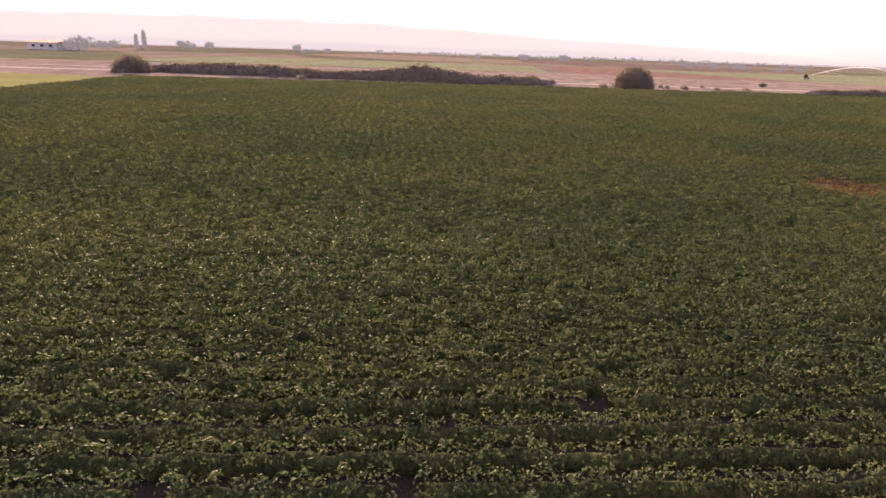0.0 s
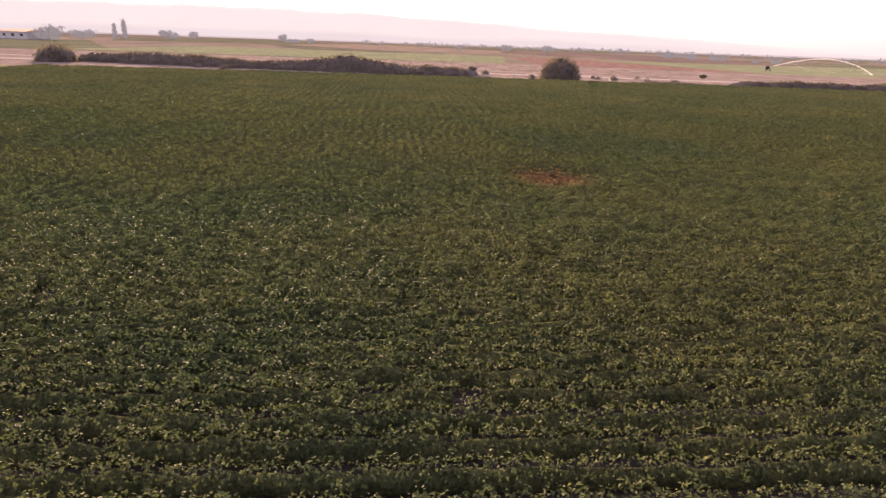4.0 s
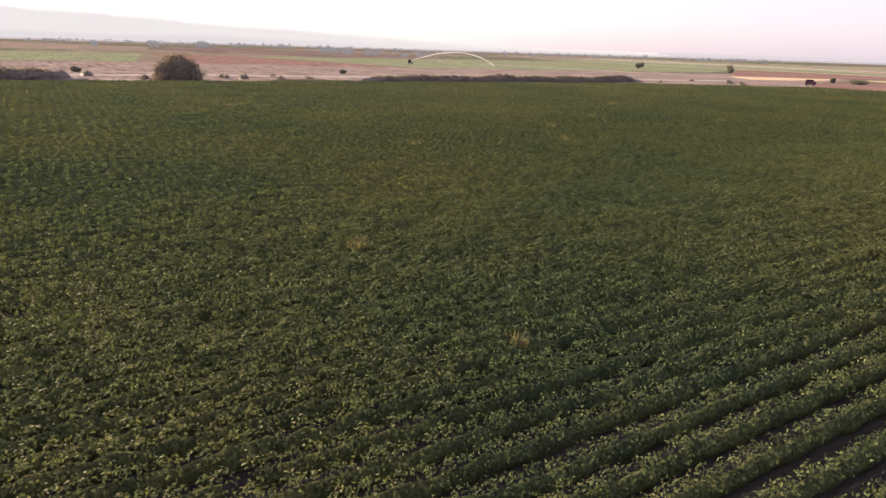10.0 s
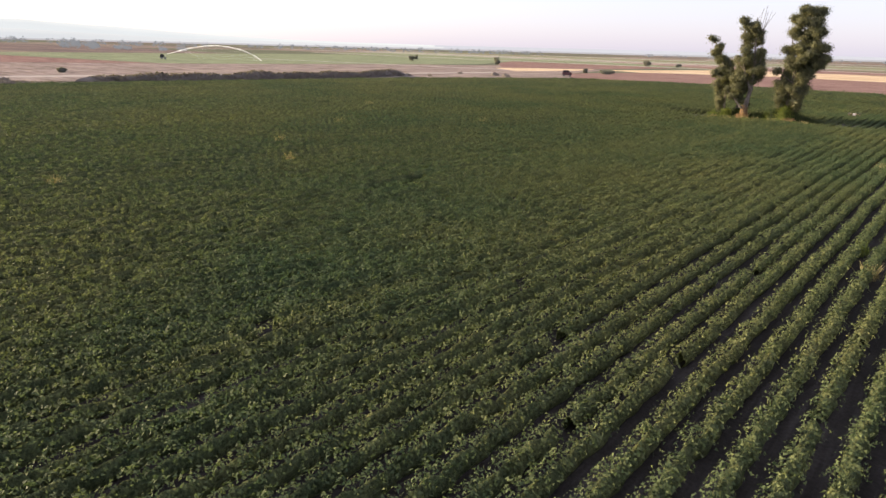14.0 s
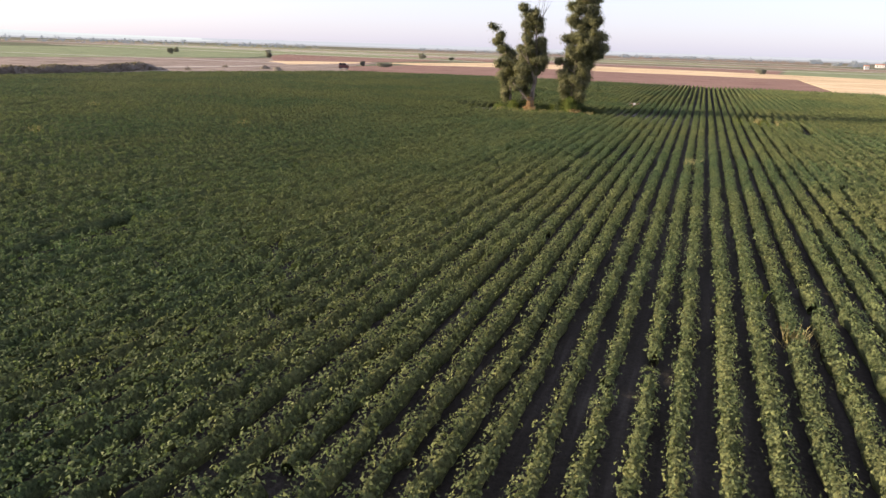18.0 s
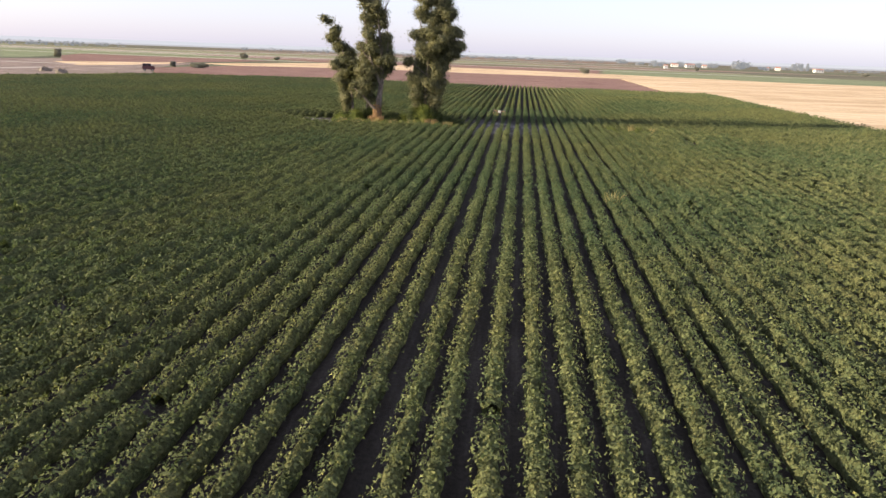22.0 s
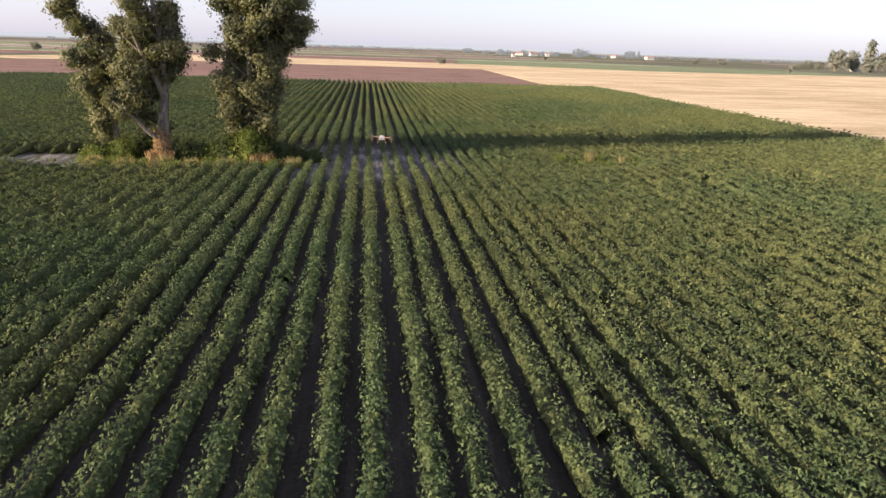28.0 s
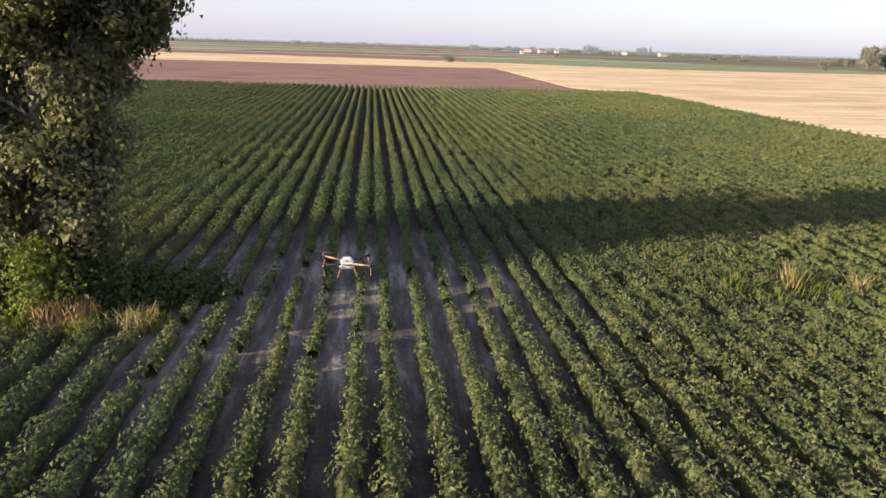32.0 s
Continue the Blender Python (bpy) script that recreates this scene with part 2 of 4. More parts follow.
DRYGRASS = earth_material("dry_grass", [(0.3, (0.158, 0.131, 0.117)), (0.52, (0.251, 0.207, 0.185)), (0.72, (0.37, 0.308, 0.267))], 0.08, 1.4, (1, 1, 1), 0.9, 0.2, 0.9)
TRACK = earth_material("dirt_track", [(0.3, (0.294, 0.267, 0.239)), (0.7, (0.432, 0.396, 0.359))], 0.2, 2.0)
TREELEAF = foliage_material("poplar_leaf", (0.040, 0.048, 0.031), (0.182, 0.173, 0.088), 0.23, 0.8)
SHRUBLEAF = foliage_material("shrub_leaf", (0.022, 0.036, 0.012), (0.075, 0.088, 0.028), 0.25)
# base colour paled and greyed to imitate haze before far trees
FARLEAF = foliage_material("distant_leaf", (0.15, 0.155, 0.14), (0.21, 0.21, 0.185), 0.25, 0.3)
# dry brownish leaf, lightened further with haze painted into its colour
HEDGELEAF = foliage_material("hazed_hedge_leaf", (0.150, 0.128, 0.112), (0.215, 0.185, 0.158), 0.20, 0.25)
STRAW = foliage_material("dry_blades", (0.17, 0.145, 0.075), (0.31, 0.265, 0.135), 0.25, 2.0)
WEED = foliage_material("green_blades", (0.06, 0.09, 0.02), (0.18, 0.20, 0.05), 0.3, 2.0)
RUST = foliage_material("rusty_creeper", (0.20, 0.125, 0.07), (0.36, 0.235, 0.13), 0.2, 2.0)
# haze as a glow of the hills, far trees and plain themselves
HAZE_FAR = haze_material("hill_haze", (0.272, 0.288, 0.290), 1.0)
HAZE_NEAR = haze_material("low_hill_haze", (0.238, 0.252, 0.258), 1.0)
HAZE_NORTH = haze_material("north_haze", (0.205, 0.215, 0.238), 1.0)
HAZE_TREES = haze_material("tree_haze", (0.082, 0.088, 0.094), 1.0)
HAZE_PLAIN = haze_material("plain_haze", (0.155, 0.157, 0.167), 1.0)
LIGHTGREEN = earth_material("yellow_green_crop", [(0.3, (0.171, 0.18, 0.077)), (0.7, (0.261, 0.266, 0.126))], 0.05, 0.9)
BARK = bark_material("poplar_bark", (0.23, 0.19, 0.16), (0.06, 0.048, 0.04))

# ---- building helpers ----


def mesh_data(name, verts, quads, mats, which=None, smooth=False):
    """A mesh from arrays of corners and four-cornered faces."""
    me = bpy.data.meshes.new(name)
    verts, quads = np.asarray(verts, np.float32), np.asarray(quads, np.int32)
    me.vertices.add(len(verts))
    me.vertices.foreach_set("co", verts.ravel())
    me.loops.add(quads.size)
    me.loops.foreach_set("vertex_index", quads.ravel())
    me.polygons.add(len(quads))
    me.polygons.foreach_set("loop_start", np.arange(len(quads), dtype=np.int32) * quads.shape[1])
    for m in mats:
        me.materials.append(m)
    if which is not None:
        me.polygons.foreach_set("material_index", np.asarray(which, np.int32))
    me.polygons.foreach_set("use_smooth", np.full(len(quads), smooth))
    me.update(calc_edges=True)
    return me


def part_of(name, me, parent=None, label="", at=(0, 0, 0)):
    ob = new(name, me)
    ob.location = at
    if parent is not None:
        ob.parent = parent
    if label:
        ob["label"] = label
    return ob


def part(name, bm, material, parent, label="", smooth=False):
    me = bpy.data.meshes.new(name)
    bm.to_mesh(me)
    bm.free()
    for p in me.polygons:
        p.use_smooth = smooth
    me.materials.append(material)
    return part_of(name, me, parent, label)


def thing(name, at, label, category, group="", kind=""):
    ob = new(name)
    ob.location = at
    ob.empty_display_size = 0.3
    return tagged(ob, label, category, group, kind)


def leaves(rng, centres, normals, sizes, narrow=0.8, fold=0.18):
    """Folded four-cornered leaves at the given places, facing along the given normals."""
    k = len(centres)
    nrm = normals / np.maximum(np.linalg.norm(normals, axis=1, keepdims=True), 1e-6)
    side = np.cross(nrm, rng.normal(size=(k, 3)))
    side /= np.maximum(np.linalg.norm(side, axis=1, keepdims=True), 1e-6)
    ahead = np.cross(nrm, side)
    s = np.asarray(sizes)[:, None]
    v = np.empty((k, 4, 3))
    v[:, 0] = centres - ahead * s * 0.5
    v[:, 1] = centres + side * s * 0.5 * narrow + nrm * s * fold + ahead * s * 0.05
    v[:, 2] = centres + ahead * s * 0.5
    v[:, 3] = centres - side * s * 0.5 * narrow + nrm * s * fold + ahead * s * 0.05
    return v.reshape(-1, 3), np.arange(4 * k).reshape(-1, 4)


def slim_leaves(rng, centres, normals, sizes, wide=0.5):
    """Pointed three-cornered leaves, lighter to hold in great numbers."""
    k = len(centres)
    nrm = normals / np.maximum(np.linalg.norm(normals, axis=1, keepdims=True), 1e-6)
    side = np.cross(nrm, rng.normal(size=(k, 3)))
    side /= np.maximum(np.linalg.norm(side, axis=1, keepdims=True), 1e-6)
    ahead = np.cross(nrm, side)
    s = np.asarray(sizes)[:, None]
    lift = rng.uniform(-0.25, 0.15, (k, 1)) * s * nrm
    v = np.empty((k, 3, 3))
    v[:, 0] = centres - ahead * s * 0.42 + side * s * wide * 0.5
    v[:, 1] = centres - ahead * s * 0.42 - side * s * wide * 0.5
    v[:, 2] = centres + ahead * s * 0.62 + lift
    return v.reshape(-1, 3), np.arange(3 * k).reshape(-1, 3)


def tube(points, radii, sides=8):
    """A tapered tube along points."""
    pts, v, q = np.asarray(points, float), [], []
    for i, (p, r) in enumerate(zip(pts, radii)):
        d = pts[min(i + 1, len(pts) - 1)] - pts[max(i - 1, 0)]
        d /= np.linalg.norm(d)
        a = np.cross(d, (0, 1, 0.01) if abs(d[1]) < 0.9 else (1, 0, 0))
        a /= np.linalg.norm(a)
        b = np.cross(d, a)
        for s in range(sides):
            w = 2 * math.pi * s / sides
            v.append(p + r * (math.cos(w) * a + math.sin(w) * b))
        if i:
            for s in range(sides):
                o, n = (i - 1) * sides, i * sides
                q.append((o + s, o + (s + 1) % sides, n + (s + 1) % sides, n + s))
    return np.array(v), np.array(q)


def joined(pieces):
    """Several (corners, faces) as one."""
    v, q, n = [], [], 0
    for a, b in pieces:
        v.append(a)
        q.append(np.asarray(b) + n)
        n += len(a)
    return np.concatenate(v), np.concatenate(q)


def clumped(rng, blobs, per, leaf, tight=0.5, slim=False):
    """Leaves gathered in small clumps inside blobs (x, y, z, rx, ry, rz, how many clumps)."""
    c, nr = [], []
    for x, y, z, rx, ry, rz, count in blobs:
        d = rng.normal(size=(int(count), 3))
        d /= np.linalg.norm(d, axis=1, keepdims=True)
        far = rng.uniform(0.35, 1.0, (int(count), 1)) ** 0.6
        mid = d * far * (rx, ry, rz) + (x, y, z)
        size = tight * rng.uniform(0.6, 1.3, (int(count), 1, 1))
        p = rng.normal(size=(int(count), per, 3)) * size * (0.5, 0.5, 0.38)
        c.append((mid[:, None] + p).reshape(-1, 3))
        nr.append((p + 0.25 * d[:, None] + (0, 0, 0.15) + rng.normal(size=p.shape) * 0.25).reshape(-1, 3))
    c, nr = np.concatenate(c), np.concatenate(nr)
    if slim:
        return slim_leaves(rng, c, nr, rng.uniform(0.7, 1.3, len(c)) * leaf, 0.8)
    return leaves(rng, c, nr, rng.uniform(0.7, 1.3, len(c)) * leaf)


def lump(rng, rx, ry, rz, rough=0.2, rings=7, sides=12):
    """A closed, uneven dome that stands on the ground."""
    v, q = [], []
    ph = rng.uniform(0, 6.28, 6)
    for i in range(rings + 1):
        e = i / rings * math.pi / 2
        for s in range(sides):
            w = 2 * math.pi * s / sides
            k = 1 + rough * (math.sin(3 * w + ph[0] + 2 * e) * 0.5 + math.sin(5 * w + ph[1] - 4 * e) * 0.5 + rng.uniform(-0.3, 0.3))
            v.append((rx * k * math.cos(w) * math.cos(e), ry * k * math.sin(w) * math.cos(e), rz * k * math.sin(e)))
        if i:
            for s in range(sides):
                o, n = (i - 1) * sides, i * sides
                q.append((o + s, o + (s + 1) % sides, n + (s + 1) % sides, n + s))
    return np.array(v), np.array(q)


def box(bm, x, y, z, sx, sy, sz, bevel=0.0, turn=0.0):
    r = bmesh.ops.create_cube(bm, size=1.0, matrix=Matrix.Translation((x, y, z)) @ Matrix.Rotation(turn, 4, "Z") @ Matrix.Diagonal((sx, sy, sz, 1)))
    if bevel:
        es = list({e for v in r["verts"] for e in v.link_edges})
        bmesh.ops.bevel(bm, geom=es, offset=bevel, segments=2, affect="EDGES")


def rod(bm, a, b, r0, r1=None, sides=8):
    a, b = Vector(a), Vector(b)
    d = b - a
    bmesh.ops.create_cone(bm, cap_ends=True, segments=sides, radius1=r0, radius2=r0 if r1 is None else r1, depth=d.length,
                          matrix=Matrix.Translation((a + b) / 2) @ d.to_track_quat("Z", "Y").to_matrix().to_4x4())

# ---- land ----


def plot(name, corners, z, material, label, category, cell=0.0):
    bm = bmesh.new()
    f = bm.faces.new([bm.verts.new((x, y, z)) for x, y in corners])
    ex = bmesh.ops.extrude_face_region(bm, geom=[f])
    for g in ex["geom"]:
        if isinstance(g, bmesh.types.BMVert):
            g.co.z = -0.3
    bmesh.ops.recalc_face_normals(bm, faces=bm.faces)
    return tagged(part(name, bm, material, None), label, category, kind="structure")


bm = bmesh.new()
bmesh.ops.create_circle(bm, cap_ends=True, radius=4600, segments=96)
tagged(part("ground", bm, LAND, None), "flat dry farmland patchwork reaching to the horizon", "ground", kind="structure")

# far edge of the crop field, and its long sides
FIELD = [(17, -81), (17.5, 222), (-6, 222), (-45, 223), (-80, 225), (-120, 214), (-143, 162), (-153, 85), (-157, 30), (-158.5, -15), (-155, -81)]
plot("crop_ground", FIELD, 0.02, SOIL, "dark bare earth between the crop rows", "soil")
plot("straw_field", [(18, -300), (420, -300), (420, 420), (150, 372), (91, 368), (13, 410), (-73, 440), (-135, 436), (-165, 330), (-142, 316), (-100, 341), (12, 335), (9.5, 238), (18, 224)],
     0.07, STUBBLE, "pale golden straw stubble beside the green crop", "field")
plot("ploughed_field", [(17, 223), (9, 238), (11.5, 334), (-100, 340), (-142, 314), (-150, 262), (-121, 217), (-80, 227), (-45, 225)], 0.06, PLOUGHED,
     "reddish brown ploughed earth behind the crop", "field")
plot("green_field", [(14, 412), (91, 371), (150, 375), (230, 392), (210, 450), (108, 582), (29, 545)], 0.07, GREENPLOT, "low pale green crop behind the straw", "field")
plot("ploughed_strip", [(-300, 470), (-137, 440), (-73, 445), (12, 414), (24, 520), (-120, 540), (-280, 560)], 0.05, PLOUGHED, "dull brown strip of ploughed land", "field")
plot("light_green_field", [(40, -83), (-156, -83), (-172, -140), (-150, -320), (60, -320)], 0.12, LIGHTGREEN, "pale yellow-green crop at the end of the rows", "field")
plot("dry_margin", [(-122, 217), (-150, 262), (-165, 330), (-230, 330), (-262, 180), (-300, 60), (-290, -200), (-176, -200), (-157, -80), (-160, -15), (-158, 30), (-154, 85), (-144.5, 162)], 0.03, DRYGRASS,
     "bleached dry grass along the field's edge", "grass")
plot("dirt_track", [(-206, -240), (-199, -240), (-189, 60), (-177, 150), (-163, 235), (-168, 238), (-183, 152), (-196, 60)], 0.06, TRACK, "pale dusty farm track", "track")
plot("sprinkled_field", [(-268, 160), (-245, 330), (-300, 450), (-480, 440), (-440, 130)], 0.05, GREENPLOT, "green crop under the sprinkler", "field")
plot("meadow_strip", [(-310, -150), (-303, 50), (-470, 75), (-500, -140)], 0.05, GREENPLOT, "dull green strip of crop", "field")
plot("fallow_strip", [(-300, 65), (-270, 155), (-438, 126), (-470, 80)], 0.05, PLOUGHED, "purplish brown fallow strip", "field")
plot("canal", [(-560, 466), (-500, 462), (-198, 436), (-150, 432), (-150, 437), (-198, 442), (-500, 470), (-560, 474)], 0.08, TRACK, "pale straight farm road", "track")
plot("pale_lane", [(-228, -140), (-223, -140), (-216, -96), (-220, -96)], 0.10, TRACK, "pale bleached lane behind the hedge", "track")
plot("canal_road", [(-340, 246), (-290, 254), (-180, 268), (-176, 272), (-290, 258), (-340, 250)], 0.08, TRACK, "pale narrow dirt road", "track")

for k, (y, deep, m, label, kind) in enumerate(((505, 7, TRACK, "pale thin strip of bare land", "field"), (585, 9, DRYGRASS, "dry grass strip on the far plain", "grass"), (622, 6, TRACK, "pale thin strip of bare land", "field"),
                                               (690, 16, PLOUGHED, "dull brown far strip of ploughed land", "field"), (770, 12, TRACK, "pale thin strip of bare land", "field"), (850, 26, DRYGRASS, "dry grass strip on the far plain", "grass"),
                                               (980, 30, TRACK, "bleached far strip in haze", "field"), (1120, 60, PLOUGHED, "dull brown far strip of ploughed land", "field"))):
    plot("far_strip", [(-900 + 90 * k, y + 150 - 20 * k), (-250, y + 14), (160 - 24 * (k % 3), y - 12), (160 - 24 * (k % 3), y - 12 + deep), (-250, y + 14 + deep), (-900 + 90 * k, y + 150 - 20 * k + deep * 1.6)], 0.13 + 0.004 * k, m, label, kind)
plot("fallow_ground", [(-262, 372), (-201, 291), (-176, 335), (-168, 428), (-196, 433), (-290, 428)], 0.055, PLOUGHED, "mauve brown fallow ground", "field")
plot("stubble_strip", [(-203, 288), (-172, 259), (-166, 300), (-174, 332)], 0.055, STUBBLE, "short strip of pale stubble", "field")
plot("green_strip", [(-560, 480), (-198, 446), (-150, 441), (-290, 560), (-620, 640)], 0.055, GREENPLOT, "long dull green strip of crop", "field")
plot("pale_strip", [(-700, 660), (-300, 575), (-120, 555), (-110, 575), (-300, 600), (-700, 700)], 0.06, TRACK, "pale bleached strip of land", "field")
plot("far_green_strip", [(-760, 720), (-300, 620), (-100, 600), (30, 640), (-60, 800), (-700, 900)], 0.05, GREENPLOT, "hazy green strip of crop", "field")

# ---- crop rows ----


def inside(x, ys, poly):
    """Which of the places (x, y) lie in the polygon."""
    hit = np.zeros(len(ys), bool)
    for (x0, y0), (x1, y1) in zip(poly, poly[1:] + poly[:1]):
        if (x0 > x) != (x1 > x):
            hit ^= ys < y0 + (x - x0) / (x1 - x0) * (y1 - y0)
    return hit


SPINE = [(-14, -28), (-16, 0), (-25, 25), (-30, 60), (-29, 138)]     # the stretch of field that is flown over


def spine_far(x, ys):
    best = np.full(len(ys), 1e9)
    for (x0, y0), (x1, y1) in zip(SPINE, SPINE[1:]):
        dx, dy = x1 - x0, y1 - y0
        t = np.clip(((x - x0) * dx + (ys - y0) * dy) / (dx * dx + dy * dy), 0, 1)
        best = np.minimum(best, np.hypot(x - x0 - t * dx, ys - y0 - t * dy))
    return best


def blob(x, ys, cx, cy, rx, ry):
    return np.clip(1.35 - np.hypot((x - cx) / rx, (ys - cy) / ry), 0, 1)


GAPS = [(-45.0, 55.0, 60.5), (-22.6, 55.6, 56.4), (-64.0, 19.0, 22.0), (-72.7, 35.0, 38.0), (-92.5, 56.5, 61.0), (-47.8, -17.0, -13.2), (-64.5, -43.0, -39.5), (-75.0, 35.0, 37.5), (-40.5, 6.6, 11.6)]     # stretches where seed failed


def vigour(x, ys):
    """How well the plants stand: thin on the sandy patch, gone under the trees."""
    v = 1 - 0.38 * np.clip(1.4 * blob(x, ys, -31.5, 129.3, 7.2, 6.8), 0, 1)
    v -= 1.2 * blob(x, ys, -42.5, 128.6, 6.4, 2.9)
    v -= 1.2 * blob(x, ys, -51.0, 128.8, 4.4, 2.3)
    v -= 1.2 * blob(x, ys, -47.5, 125.9, 5.0, 1.0)
    v -= 0.5 * blob(x, ys, -15.5, 127.5, 3.2, 1.5)
    v -= 0.8 * blob(x, ys, -11.3, 121.5, 0.7, 5.0)
    v -= 0.45 * blob(x, ys, -37.6, 9.4, 2.4, 2.3)
    v -= 0.25 * blob(x, ys, -23.9, 56.5, 2.2, 7.0)
    for gx, g0, g1 in GAPS:
        v = np.where((abs(x - gx) < 0.5) & (ys > g0) & (ys < g1), 0.0, v)
    v += 0.07 * np.sin(x * 0.31 + ys * 0.11) * np.sin(ys * 0.23 - x * 0.07 + 1) + 0.05 * np.sin(x * 0.9 + 2) * np.sin(ys * 0.6)
    return v


def wave(rng, ys, step):
    """Smooth random values between -1 and 1 along a row."""
    lo = ys.min()
    k = rng.uniform(-1, 1, int((ys.max() - lo) / step) + 3)
    return np.interp((ys - lo) / step, np.arange(len(k)), k)


SIDE = [(-26, -40), (-60, -60), (-96, -81), (17, -81), (17, 118), (6, 112), (2, 98), (-5, 72), (-9, 48), (-6, 25), (-3, -10), (-3, -36)]     # rows behind the flight
PLANT = 0.38                           # plants stand this far apart in the row


PROFILE = np.array([(-0.50, 0.0), (-0.94, 0.44), (-0.56, 0.74), (0.0, 0.96), (0.56, 0.74), (0.94, 0.44), (0.50, 0.0)])     # across and up


def crop_row(i, x, lo, hi):
    rng = np.random.default_rng(1000 + i)
    ys = np.arange(lo + rng.uniform(0, PLANT), hi, PLANT)
    lone, aside = spine_far(x, ys), inside(x, ys, SIDE)
    step = np.where(aside, 3, np.where(lone < 26, 1, np.where(lone < 50, 2, 3)))
    vig = vigour(x, ys)
    take = inside(x, ys, FIELD) & (vig > 0.16) & (np.arange(len(ys)) % step == 0)
    take &= (rng.uniform(0, 1, len(ys)) > np.interp(vig, [0.3, 0.7, 0.9], [0.30, 0.05, 0.004])) | (step > 1)
    if take.sum() < 4:
        return
    ys, lone, aside, step, vig = ys[take], lone[take], aside[take], step[take], np.clip(vig[take], 0.2, 1.15)
    k = len(ys)
    ys = ys + np.clip(rng.normal(0, 0.05, k), -0.12, 0.12) * step
    drift = wave(rng, ys, 3.0)
    tall = 0.78 * vig ** 0.8 * (1 + 0.05 * drift + np.clip(rng.normal(0, 0.12, k), -0.28, 0.22))
    wide = 0.350 * vig ** 0.6 * (1 + 0.05 * wave(rng, ys, 2.2) + np.clip(rng.normal(0, 0.07, k), -0.2, 0.2))
    long = 0.32 * vig ** 0.3 * (1 + np.clip(rng.normal(0, 0.12, k), -0.3, 0.3)) + 0.19 * (step - 1)
    calm = np.where(step > 1, 0.7, 1.0)
    tall, wide = 0.76 * vig ** 0.8 * (1 - calm) + tall * calm, 0.35 * vig ** 0.6 * (1 - calm) + wide * calm
    mid = x + rng.normal(0, 0.035, k) * calm + 0.03 * wave(rng, ys, 4.0)
    base = Vector((x, ys[0], 0.02))
    row = thing("crop_row", base, "long row of bushy green crop plants in dark earth", "crop row", "crop rows of the field")
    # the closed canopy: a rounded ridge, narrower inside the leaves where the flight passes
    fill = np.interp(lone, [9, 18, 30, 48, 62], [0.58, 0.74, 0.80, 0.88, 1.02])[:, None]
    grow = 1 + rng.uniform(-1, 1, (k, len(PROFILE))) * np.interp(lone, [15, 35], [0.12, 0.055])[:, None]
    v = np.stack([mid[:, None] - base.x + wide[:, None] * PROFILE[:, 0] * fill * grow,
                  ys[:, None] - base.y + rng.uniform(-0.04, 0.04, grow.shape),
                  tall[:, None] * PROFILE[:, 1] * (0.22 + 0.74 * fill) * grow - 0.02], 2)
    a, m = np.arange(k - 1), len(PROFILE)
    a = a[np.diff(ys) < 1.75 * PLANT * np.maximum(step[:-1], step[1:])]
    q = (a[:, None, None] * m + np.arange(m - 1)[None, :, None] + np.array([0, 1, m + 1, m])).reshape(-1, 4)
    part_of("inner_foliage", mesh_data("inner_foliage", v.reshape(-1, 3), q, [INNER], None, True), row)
    # outer leaves round each plant's head, dense where the flight passes
    rate = np.interp(lone, [10, 15, 22, 40, 65, 95], [178.0, 112.0, 66.0, 40.0, 14.0, 4.0])
    rate = np.where(aside, np.minimum(rate, 9.0), rate)
    size = np.interp(lone, [10, 15, 22, 40, 65, 95], [0.078, 0.082, 0.090, 0.108, 0.13, 0.15])
    src = np.repeat(np.arange(k), rng.poisson(np.clip(vig, 0.3, 1.1) * rate * PLANT * step))
    n = len(src)
    up = 1 - np.where(rng.uniform(0, 1, n) < 0.80, 0.78, 1.05) * rng.uniform(0, 1, n)
    crest = rng.uniform(0, 1, n) < np.interp(lone[src], [10, 18], [0.15, 0.84])         # young upright leaves along the top
    up = np.where(crest, rng.uniform(np.interp(lone[src], [12, 24], [0.84, 0.93]), 1.0, n), up)
    out = np.sqrt(np.clip(1 - up * up, 0, 1))
    phi = rng.uniform(0, 6.283, n)
    lobe = 1 + 0.12 * np.sin(3 * phi + src * 2.4) + 0.10 * np.sin(5 * phi + 9 * up + src * 1.7)     # shoots that stand out
    r = lobe * rng.uniform(0.78, 1.06, n) * np.where(crest, 1.0, np.interp(lone[src], [10, 18], [1.0, 0.84]))
    c = np.stack([mid[src] - base.x + wide[src] * out * np.cos(phi) * r, ys[src] - base.y + long[src] * out * np.sin(phi) * r,
                  np.maximum(tall[src] * (0.44 + 0.53 * up * r + np.where(crest, np.interp(lone[src], [12, 20], [0.0, 0.09]), 0.0)), 0.04)], 1)
    nr = np.stack([out * np.cos(phi), out * np.sin(phi), up], 1) * 0.95 + (0, 0, 0.16) + rng.normal(size=(n, 3)) * np.interp(lone[src], [14, 40], [0.40, 0.22])[:, None]
    nr = np.where(crest[:, None], rng.normal(size=(n, 3)) * (0.8, 0.6, 0.35) + (0, 0, 0.35), nr)
    if n:
        part_of("outer_leaves", mesh_data("outer_leaves", *slim_leaves(rng, c, nr, size[src] * rng.uniform(0.65, 1.35, n), 0.72), [LEAF]), row)


